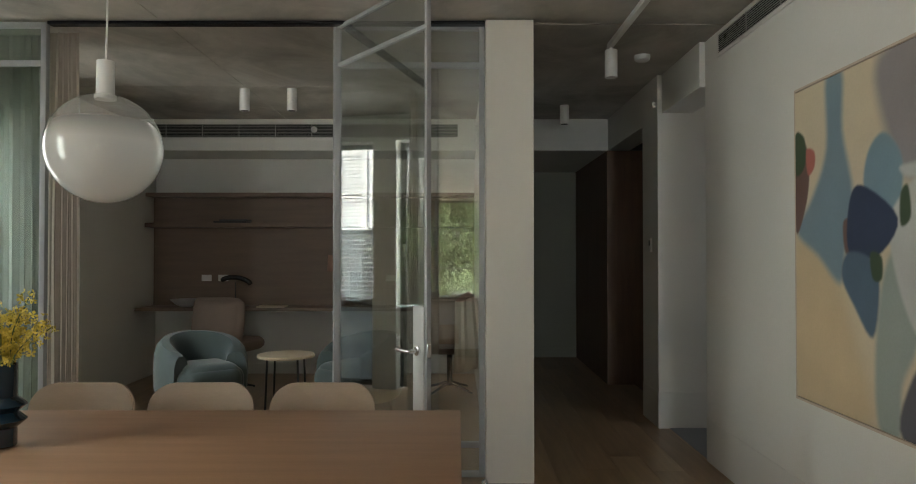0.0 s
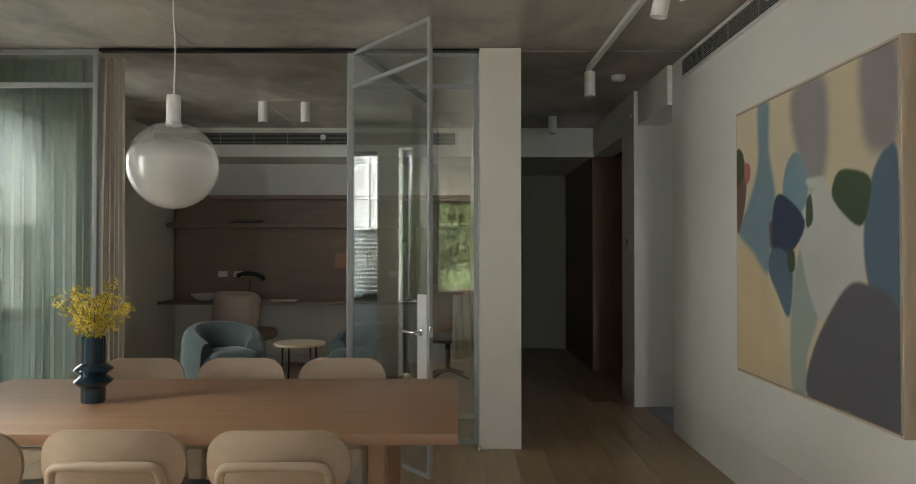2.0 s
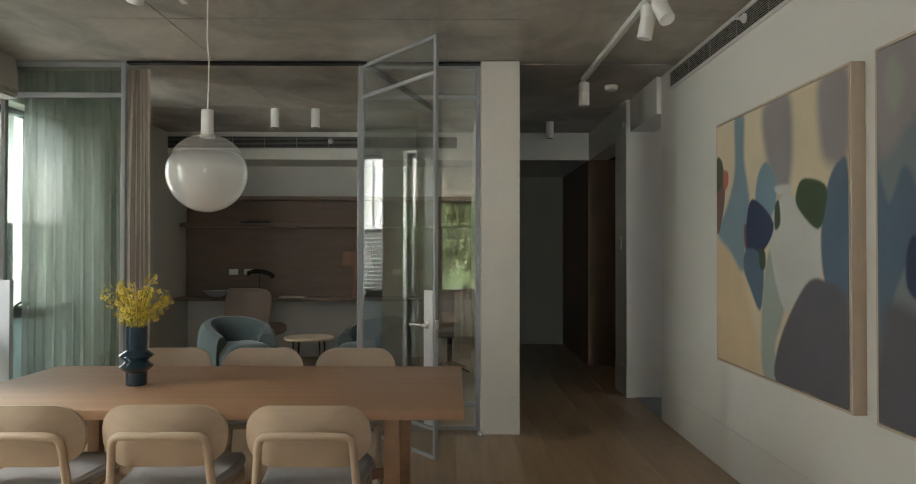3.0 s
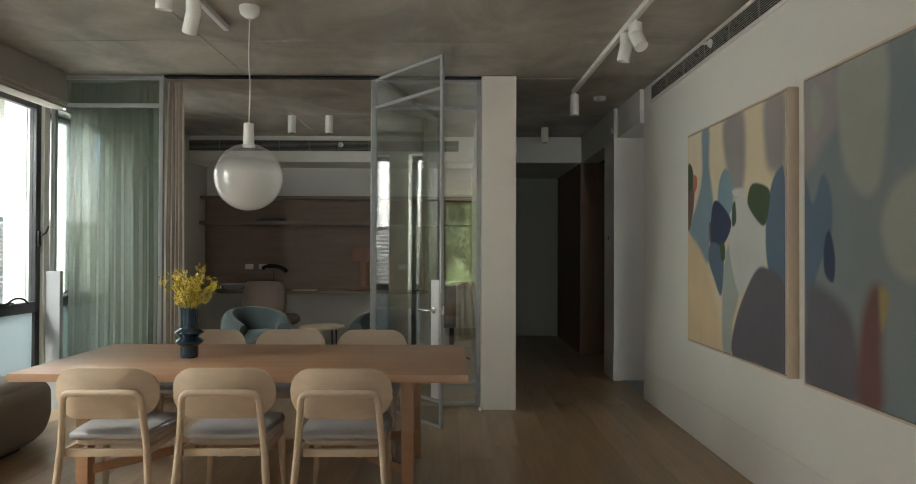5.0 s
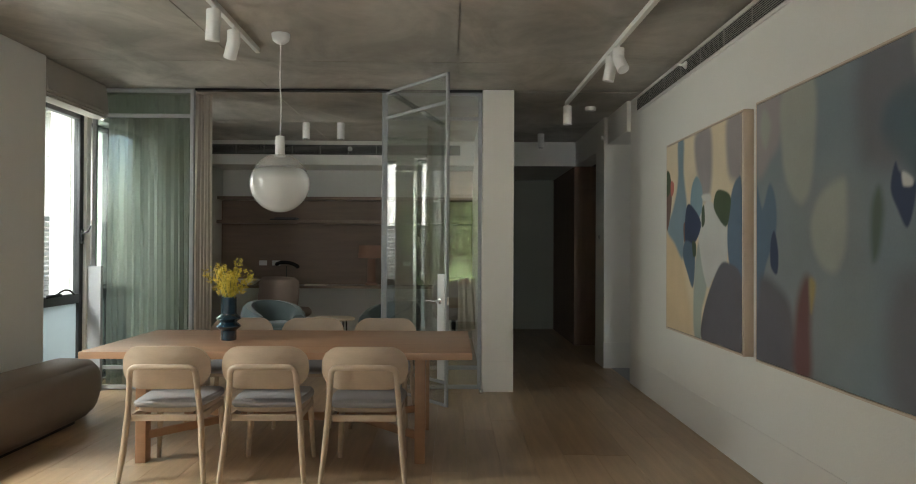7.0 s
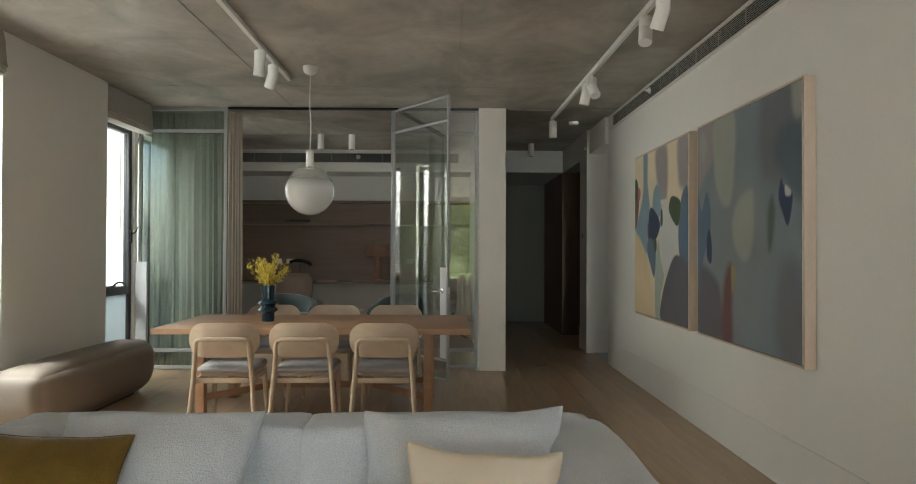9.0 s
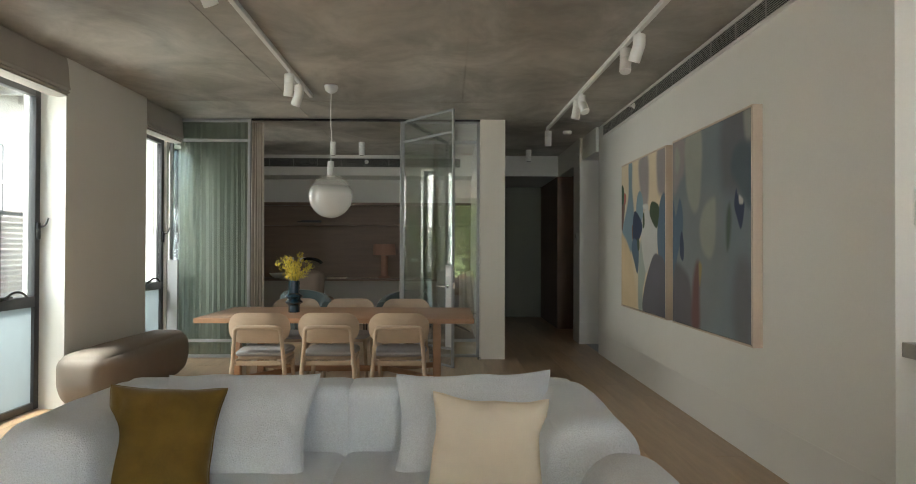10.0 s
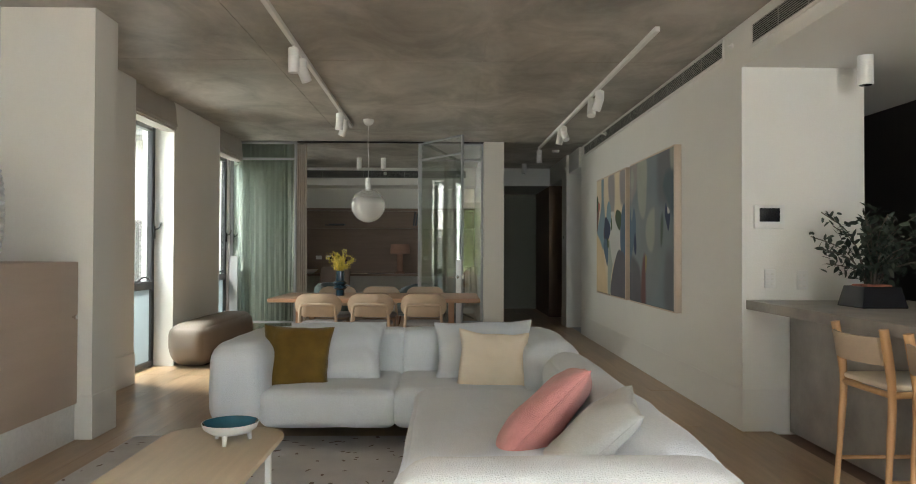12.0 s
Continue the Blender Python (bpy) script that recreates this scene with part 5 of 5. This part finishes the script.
def bar_stool(x, y, rz):
    s = thing("bar_stool", "golden oak bar stool with a woven seat at the stone bench", "stool", x, y, 0, rz, "bar stools")
    for sx in (-1, 1):
        part("front_leg", tube([(sx * 0.20, 0.19, 0.66), (sx * 0.215, 0.21, 0.0)], [0.019, 0.015], 12), M["stool_wood"], s)
        part("back_leg", tube(curve([(sx * 0.21, -0.23, 0.0), (sx * 0.205, -0.20, 0.4), (sx * 0.20, -0.19, 0.66), (sx * 0.205, -0.23, 0.93)], 5), [0.015] * 5 + [0.019] * 6 + [0.022] * 5, 12), M["stool_wood"], s)
        part("side_rail", tube([(sx * 0.20, -0.19, 0.62), (sx * 0.20, 0.19, 0.64)], 0.017, 10), M["stool_wood"], s)
        part("stretcher", tube([(sx * 0.208, -0.21, 0.22), (sx * 0.211, 0.205, 0.22)], 0.011, 10), M["stool_wood"], s)
    part("foot_rail", tube([(-0.21, 0.205, 0.26), (0.21, 0.205, 0.26)], 0.012, 10), M["stool_wood"], s)
    part("back_stretcher", tube([(-0.203, -0.19, 0.62), (0.203, -0.19, 0.62)], 0.015, 10), M["stool_wood"], s)
    part("seat", puff(0.40, 0.39, 0.035, 0.016, 8, 0.004, m=pose(0, 0, 0.655)), M["cream"], s, "woven natural seat")
    bm = bmesh.new()
    vs = []
    for t in (0, 1):
        for k in range(2):
            vs.append([bm.verts.new((-0.19 + 0.38 * i / 10, -0.215 - 0.018 * k - 0.05 * (1 - (i / 5 - 1) ** 2) - 0.02 * t, 0.76 + 0.13 * t)) for i in range(11)])
    a, b, c, d = vs
    for p, q in ((a, c), (d, b), (b, a), (c, d)):
        for i in range(10):
            bm.faces.new((p[i], p[i + 1], q[i + 1], q[i]))
    for i in (0, 10):
        bm.faces.new((a[i], b[i], d[i], c[i]))
    part("backrest", bm, M["chair_wood"], s)
    return s


bar_stool(1.915, -3.38, -90)
bar_stool(1.92, -3.96, -88)

pot = thing("plant_pot", "black tapered pot with a leafy grey green plant on the bench", "potted plant", 2.34, -2.42, 0.946)
part("pot", lathe([(0.195, 0), (0.20, 0.005), (0.162, 0.13), (0.154, 0.132), (0.15, 0.11)], 4, m=pose(0, 0, 0, 0, 0, 45)), M["black_plastic"], pot, smooth=False)
part("soil", lathe([(0.118, 0.112), (0.112, 0.143)], 4, m=pose(0, 0, 0, 0, 0, 45)), M["coral_clay"], pot, "coral clay pebbles")
rnd = random.Random(11)
bml = bmesh.new()
for i in range(26):
    a, s, h = rnd.uniform(0, 6.28), rnd.uniform(0.12, 0.42), rnd.uniform(0.22, 0.60)
    pts = curve([(0.02 * math.cos(a), 0.02 * math.sin(a), 0.10), (0.4 * s * math.cos(a), 0.4 * s * math.sin(a), 0.10 + 0.6 * h), (s * math.cos(a), s * math.sin(a), 0.06 + h * 0.95)], 6)
    part("stem", tube(pts, 0.0035, 5), M["bark"], pot)
    for _ in range(30):
        p = pts[int(rnd.uniform(0.25, 1) * (len(pts) - 1))] + Vector((rnd.gauss(0, 0.025), rnd.gauss(0, 0.025), rnd.gauss(0, 0.025)))
        r = rnd.uniform(0.018, 0.036)
        mm = Matrix.Translation(p) @ Euler((rnd.uniform(-1.2, 1.2), rnd.uniform(-1.2, 1.2), rnd.uniform(0, 6))).to_matrix().to_4x4()
        vs = [bml.verts.new(mm @ Vector(v)) for v in ((0, 0, 0), (0.5 * r, 0.45 * r, 0.1 * r), (1.3 * r, 0.4 * r, 0), (2 * r, 0, -0.2 * r), (1.3 * r, -0.4 * r, 0), (0.5 * r, -0.45 * r, 0.1 * r))]
        bml.faces.new(vs)
tagged(part("foliage", bml, M["leaf"], pot, "small grey green leaves", smooth=False), kind="stuff")


# ---- wall fittings ----
ic = thing("intercom", "white video intercom with a black screen on the nib wall", "intercom", 1.975, -1.7805, 1.545)
part("housing", box(-0.11, 0.11, -0.028, -0.0005, -0.085, 0.085, 0.008), M["white_plastic"], ic)
part("screen", box(-0.075, 0.072, -0.031, -0.0285, -0.035, 0.062, 0.002), M["black_plastic"], ic, "dark glass screen")
for i, x in enumerate((-0.08, -0.03, -0.01, 0.01, 0.03, 0.075)):
    r = 0.011 if i in (0, 5) else 0.004
    part("button", lathe([(r, 0), (r, 0.003)], 16, m=pose(x, -0.028, -0.062, 90, 0, 0)), M["skirting"], ic)
pw = thing("power_outlet", "white power outlet plate above the stone bench", "power outlet", 1.985, -1.7805, 1.10, group="power outlets")
part("plate", box(-0.04, 0.04, -0.008, -0.0005, -0.068, 0.068, 0.003), M["white_plastic"], pw)
for z in (-0.04, 0.0, 0.035):
    for x in (-0.017, 0.017):
        part("rocker", box(x - 0.011, x + 0.011, -0.0105, -0.0082, z - 0.008, z + 0.008, 0.001), M["skirting"], pw)
copy_thing(pw, pose(2.22, -1.7805, 1.09))
sw = thing("wall_switch", "white thermostat switch on the hall wall", "switch", 1.7075, 5.42, 1.53)
part("plate", box(-0.012, -0.0005, -0.03, 0.03, -0.06, 0.06, 0.003), M["white_plastic"], sw)
part("display", box(-0.014, -0.0122, -0.02, 0.02, -0.01, 0.04, 0.001), M["black_plastic"], sw)
for y, z in ((2.5, 2.865),):
    spk = thing("sprinkler_head", "white wall sprinkler in the long vent", "sprinkler", WALL_E, y, z)
    part("rose", lathe([(0.03, 0), (0.03, 0.01), (0.01, 0.03), (0.01, 0.07)], 18, m=pose(-0.012, 0, 0, 0, -90, 0)), M["white_plastic"], spk)

sn = thing("wall_sensor", "small white sensor between the two vents", "sensor", WALL_E, -1.62, 2.83)
part("body", lathe([(0.022, 0), (0.022, 0.012), (0.008, 0.02), (0.008, 0.035)], 16, m=pose(-0.0005, 0, 0, 0, -90, 0)), M["white_plastic"], sn)
sn = thing("wall_sensor", "small white sensor high on the hall wall", "sensor", 1.7075, 5.30, 2.72)
part("body", lathe([(0.025, 0), (0.025, 0.012), (0.01, 0.02)], 16, m=pose(-0.0005, 0, 0, 0, -90, 0)), M["white_plastic"], sn)

# ---- study ----
structure("study_desk", box(-3.62, 0.235, 7.30, 7.80, 0.80, 0.835, 0.003), M["walnut"], "long smoked timber desk against the study wall")


def wall_shelf(z0, z1, d):
    s = thing("wall_shelf", "long smoked timber shelf on the study wall", "shelf", -1.69, 7.80, z0, group="study shelves")
    part("board", box(-1.92, 1.92, -d, -0.001, 0, z1 - z0, 0.003), M["walnut"], s)


wall_shelf(2.12, 2.165, 0.26)
wall_shelf(1.76, 1.81, 0.28)
bk = thing("books", "dark books lying on the study shelf", "books", -2.62, 7.62, 1.811)
part("book", box(-0.19, 0.19, -0.1, 0.1, 0, 0.02, 0.002), M["black_frame"], bk)
part("book", box(-0.12, 0.20, -0.1, 0.1, 0.021, 0.04, 0.002), M["fence_grey"], bk)
for i, (x, w, h, tl) in enumerate(((-1.02, 0.03, 0.28, 7), (-0.97, 0.025, 0.25, 9))):
    b = thing("book", "dark upright book leaning on the study shelf", "book", x, 7.65, 1.811, 0, "upright books")
    part("cover", joined(box(-w / 2, w / 2, -0.1, 0.1, 0.002, h, 0.002), None, pose(0, 0, 0.004, 0, tl, 0)), M["fence_grey"], b)


def tub_chair(x, y, rz):
    c = thing("armchair", "rounded teal velvet tub armchair in the study", "armchair", x, y, 0, rz, "study armchairs")
    part("seat", puff(0.56, 0.56, 0.30, 0.12, 12, 0.02, 0.006, 2, pose(0, -0.05, 0.31)), M["teal"], c)
    bm = bmesh.new()
    n = 28
    rows = []
    for i in range(n + 1):
        a = radians(-35 + 250 * i / n)
        f = math.sin(math.pi * i / n)
        zt = 0.56 + 0.17 * f ** 0.8
        ring = []
        for k in range(14):
            b = 2 * math.pi * k / 14
            hz, hr = (zt - 0.14) / 2, 0.10
            cr, cz = 0.30 + 0.02 * f, 0.14 + hz
            sq = lambda q: math.copysign(abs(q) ** 0.72, q)
            ring.append(bm.verts.new(((cr + hr * sq(math.cos(b))) * math.cos(a), (cr + hr * sq(math.cos(b))) * math.sin(a), cz + hz * sq(math.sin(b)))))
        rows.append(ring)
    for a, b in zip(rows, rows[1:]):
        for k in range(14):
            bm.faces.new((a[k], a[(k + 1) % 14], b[(k + 1) % 14], b[k]))
    bm.faces.new(rows[0])
    bm.faces.new(rows[-1][::-1])
    part("tub_back", bm, M["teal"], c)
    for sx, sy in ((-0.2, -0.2), (0.2, -0.2), (-0.2, 0.2), (0.2, 0.2)):
        part("leg", tube([(sx, sy, 0.17), (sx * 1.1, sy * 1.1, 0)], [0.018, 0.012], 10), M["dark_wood"], c)


tub_chair(-2.29, 5.75, 40)
tub_chair(-0.87, 5.75, -44)
st = thing("side_table", "small round timber side table with dark legs", "side table", -1.60, 6.05, 0)
part("tabletop", lathe([(0.265, 0.47), (0.27, 0.48), (0.27, 0.49), (0.262, 0.497)], 40), M["coffee_wood"], st)
for a in (45, 135, 225, 315):
    x, y = 0.2 * math.cos(radians(a)), 0.2 * math.sin(radians(a))
    part("leg", tube([(x, y, 0.469), (x * 1.1, y * 1.1, 0)], 0.010, 10), M["black_frame"], st)
def desk_chair(x, y, rz, label):
    dk = thing("desk_chair", label, "chair", x, y, 0, rz, "study desk chairs")
    bm = puff(0.58, 0.13, 0.48, 0.06, 14, 0.02, 0.004, 5, pose(0, -0.24, 0.74, -8, 0, 0))
    for v in bm.verts:
        v.co.y += 1.1 * v.co.x ** 2
    part("backrest", bm, M["taupe_fabric"], dk)
    part("seat", puff(0.56, 0.54, 0.12, 0.055, 12, 0.02, 0.004, 6, pose(0, 0.05, 0.48)), M["taupe_fabric"], dk)
    part("column", lathe([(0.03, 0.06), (0.03, 0.43)], 16), M["black_frame"], dk)
    for k in range(4):
        a = radians(45 + 90 * k)
        part("leg", tube([(0.03 * math.cos(a), 0.03 * math.sin(a), 0.09), (0.30 * math.cos(a), 0.30 * math.sin(a), 0.012)], [0.018, 0.011], 10), M["black_frame"], dk)


desk_chair(-2.44, 6.88, -18, "taupe upholstered desk chair at the study desk")
desk_chair(-0.05, 6.80, 6, "taupe upholstered desk chair with a throw over it")
th = thing("throw_blanket", "pale grey throw draped over the desk chair", "blanket", 0.10, 6.50, 0)
bm = bmesh.new()
rows = []
for i in range(19):
    s = i / 18
    row = []
    for k in range(9):
        u = k / 8 - 0.5
        if s < 0.62:
            z, y = 0.28 + 0.72 * s / 0.62, -0.045 - 0.05 * (1 - s)
        else:
            z, y = 1.0 - 0.35 * (s - 0.62) / 0.38, 0.03 + 0.16 * math.sin((s - 0.62) / 0.38 * 1.5)
        row.append(bm.verts.new((u * (0.30 - 0.14 * s) + 0.05 * (1 - s), y + 0.022 * math.sin(u * 19 + 2 * s), z + 0.02 * math.sin(u * 5))))
    rows.append(row)
for a, b in zip(rows, rows[1:]):
    for k in range(8):
        bm.faces.new((a[k], a[k + 1], b[k + 1], b[k]))
ob = part("cloth", bm, M["cream"], th)
so = ob.modifiers.new("thick", "SOLIDIFY")
so.thickness = 0.008
fb = thing("fruit_bowl", "shallow pale bowl on the study desk", "bowl", -3.12, 7.52, 0.836)
part("shell", lathe([(0.06, 0), (0.12, 0.03), (0.175, 0.085), (0.17, 0.087), (0.10, 0.035), (0.03, 0.015)], 32), M["ceramic"], fb)
dl = thing("desk_sculpture", "dark curved object on a stand on the desk", "ornament", -2.58, 7.62, 0.836)
part("stand", tube([(0, 0, 0), (0, 0, 0.28)], 0.006, 8), M["black_frame"], dl)
part("body", tube(curve([(-0.17, 0, 0.30), (-0.08, 0, 0.335), (0.05, 0, 0.33), (0.15, 0, 0.29), (0.18, 0, 0.25)], 5), [0.012] + [0.028] * 19 + [0.012], 12), M["black_plastic"], dl)
tl = thing("table_lamp", "terracotta table lamp with a drum shade on the desk", "table lamp", -1.29, 7.58, 0.836)
TERRA = mat("terracotta", (0.30, 0.17, 0.12), 0.8, var=0.12, scale=6, fine=100, bump=0.2)
part("stem", lathe([(0.10, 0), (0.10, 0.02), (0.065, 0.05), (0.06, 0.36), (0.06, 0.40)], 28), TERRA, tl)
part("shade", lathe([(0.20, 0.41), (0.19, 0.60), (0.185, 0.60), (0.195, 0.41)], 36, caps=False), TERRA, tl)
nb = thing("notebook", "pale notebook lying on the study desk", "notebook", -2.10, 7.45, 0.836)
part("cover", box(-0.16, 0.16, -0.1, 0.1, 0, 0.018, 0.003), M["cream"], nb)
for x in (-2.98, -2.78, -0.77):
    so = thing("power_outlet", "white power outlet plate on the timber lining", "power outlet", x, 7.7995, 1.16, group="power outlets")
    part("plate", box(-0.06, 0.06, -0.01, -0.0005, -0.038, 0.038, 0.003), M["white_plastic"], so)
    part("rocker", box(0.02, 0.04, -0.012, -0.0102, -0.015, 0.015, 0.001), M["skirting"], so)

# ---- outside ----
structure("ground", boxes((-400, 400, -400, 400, -3.3, -3.0)), M["lawn"], "ground far below the apartment")
structure("terrace_floor", boxes((-5.3, -3.76, -12.5, 12.0, -0.2, -0.03), (-3.76, 4.2, -12.5, -9.62, -0.2, -0.03)), M["paving"], "paved terrace along the windows")


def screen_panel(y, w=1.15):
    s = thing("privacy_screen", "white slatted privacy screen in a charcoal frame", "screen", -5.1, y, 0, group="terrace privacy screens")
    bm = boxes((-0.03, 0.03, -w / 2, -w / 2 + 0.06, -0.03, 1.76), (-0.03, 0.03, w / 2 - 0.06, w / 2, -0.03, 1.76), (-0.03, 0.03, -w / 2 + 0.06, w / 2 - 0.06, 1.71, 1.76))
    part("screen_frame", bm, M["fence_grey"], s)
    me = None
    for k in range(28):
        if me is None:
            first = part("slat", joined(box(-0.02, 0.02, -w / 2 + 0.06, w / 2 - 0.06, -0.022, 0.022), None, pose(0, 0, 0, 0, 25, 0)), M["slat_white"], s, smooth=False)
            me = first.data
            first.location.z = 0.05
        else:
            ob = new("slat", me)
            ob.parent = s
            ob.location.z = 0.05 + k * 0.06
    return s


p0 = screen_panel(-1.2)
for i in range(1, 9):
    copy_thing(p0, pose(-5.1, -1.2 + 1.16 * i, 0))

rail = thing("terrace_railing", "dark metal railing at the terrace edge", "railing", 0, -12.3, -0.03)
part("top_rail", box(-5, 4.2, -0.03, 0.03, 1.02, 1.06, 0.004), M["fence_grey"], rail)
for i in range(47):
    part("baluster", box(-4.98 + 0.195 * i, -4.965 + 0.195 * i, -0.008, 0.008, 0, 1.02), M["fence_grey"], rail, smooth=False)


def shrub(x, y, seed):
    t = thing("shrub", "leafy green shrub in a terrace planter", "plant", x, y, -0.03, group="terrace shrubs")
    rnd = random.Random(seed)
    part("planter", box(-0.28, 0.28, -0.22, 0.22, 0, 0.42, 0.01), M["paving"], t)
    co, fa = [], []
    for i in range(900):
        a, e = rnd.uniform(0, 6.28), rnd.random() ** 0.5
        p = Vector((0.42 * e * math.cos(a), 0.34 * e * math.sin(a), 0.42 + rnd.uniform(0, 0.62) * (1.1 - e * e)))
        q = rnd.uniform(0.03, 0.06)
        mm = Matrix.Translation(p) @ Euler((rnd.uniform(0, 6), rnd.uniform(0, 6), rnd.uniform(0, 6))).to_matrix().to_4x4()
        k = len(co)
        co += [mm @ Vector(v) for v in ((0, 0, 0), (q, 0.4 * q, 0), (2.4 * q, 0, 0.2 * q), (q, -0.4 * q, 0))]
        fa.append((k, k + 1, k + 2, k + 3))
    me = bpy.data.meshes.new("foliage")
    me.from_pydata(co, [], fa)
    me.materials.append(M["tree_leaf"])
    ob = new("foliage", me)
    ob.parent = t
    tagged(ob, "dense green leaves", kind="stuff")


shrub(0.15, -11.6, 31)
shrub(1.1, -11.7, 32)
nbh = thing("neighbour_house", "white rendered neighbouring house with sash windows and eaves", "house", -8.2, 6.0, -3.0)
part("wall", boxes((-4, 0, -12, 7.7, 0, 7.3)), M["render_white"], nbh, smooth=False)
part("roof", boxes((-4.5, 0.7, -12.6, 8.3, 7.3, 7.5)), M["roof"], nbh, smooth=False)
part("eaves", boxes((-0.0, 0.68, -12.5, 8.2, 7.18, 7.29)), M["render_white"], nbh, smooth=False)
for i in range(25):
    part("rafter", box(0.001, 0.66, -12 + 0.8 * i, -11.9 + 0.8 * i, 7.04, 7.179), M["render_white"], nbh, smooth=False)
for y in (-9.7, -6.0, -2.3, 1.4, 5.1):
    w = part("window", boxes((0.001, 0.06, y - 0.6, y - 0.5, 4.9, 6.3), (0.001, 0.06, y + 0.5, y + 0.6, 4.9, 6.3), (0.001, 0.06, y - 0.5, y + 0.5, 6.2, 6.3), (0.001, 0.12, y - 0.66, y + 0.66, 4.8, 4.899), (0.001, 0.06, y - 0.5, y + 0.5, 5.5, 5.56)), M["slat_white"], nbh, smooth=False)
    part("pane", box(0.002, 0.02, y - 0.5, y + 0.5, 4.9, 6.2), M["smoke_pane"], w, smooth=False)
    for k in range(20):
        part("blind_slat", box(0.022, 0.035, y - 0.49, y + 0.49, 4.94 + k * 0.0625, 4.985 + k * 0.0625), M["slat_white"], w, smooth=False)


def tree(x, y, h, r, seed, n=2600):
    t = thing("tree", "leafy green tree outside the terrace", "tree", x, y, -3.0, group="garden trees")
    rnd = random.Random(seed)
    bm = tube(curve([(0, 0, 0), (0.1, 0.05, h * 0.3), (-0.05, 0.1, h * 0.6), (0, 0, h * 0.9)], 4), [0.20 - 0.014 * i for i in range(13)], 10)
    tips = []
    for i in range(16):
        a, z = rnd.uniform(0, 6.28), h * rnd.uniform(0.3, 0.85)
        l = r * rnd.uniform(0.6, 1.0)
        pts = curve([(0, 0, z), (0.5 * l * math.cos(a), 0.5 * l * math.sin(a), z + 0.25 * l), (l * math.cos(a), l * math.sin(a), z + 0.35 * l)], 4)
        tube(pts, [0.06 - 0.005 * k for k in range(9)], 6, bm)
        tips += pts[3:]
    part("trunk", bm, M["bark"], t)
    cl = [p + Vector((rnd.gauss(0, 0.35), rnd.gauss(0, 0.35), rnd.gauss(0, 0.35))) for p in tips for _ in range(2)]
    co, fa = [], []
    for i in range(n):
        p = rnd.choice(cl) + Vector((rnd.gauss(0, 0.32), rnd.gauss(0, 0.32), rnd.gauss(0, 0.28)))
        s = rnd.uniform(0.07, 0.13)
        mm = Matrix.Translation(p) @ Euler((rnd.uniform(0, 6), rnd.uniform(0, 6), rnd.uniform(0, 6))).to_matrix().to_4x4()
        k = len(co)
        co += [mm @ Vector(v) for v in ((0, 0, 0), (s, 0.45 * s, 0.1 * s), (2 * s, 0, 0), (s, -0.45 * s, 0.1 * s))]
        fa.append((k, k + 1, k + 2, k + 3))
    me = bpy.data.meshes.new("crown")
    me.from_pydata(co, [], fa)
    me.materials.append(M["tree_leaf"])
    ob = new("crown", me)
    ob.parent = t
    tagged(ob, "dense green crown", kind="stuff")


for x, y, h, r, sd in ((-9.9, 18.0, 8.5, 2.6, 21), (-7.2, 21.5, 8.5, 2.8, 22), (-2.8, -17.0, 8.0, 3.0, 23), (1.0, -16.0, 8.5, 3.2, 24), (-0.8, -15.0, 7.0, 2.6, 27), (4.0, -18.0, 8.5, 3.2, 25), (-6.0, -18.5, 9.0, 3.2, 26)):
    tree(x, y, h, r, sd, 9500)

lay_boards()
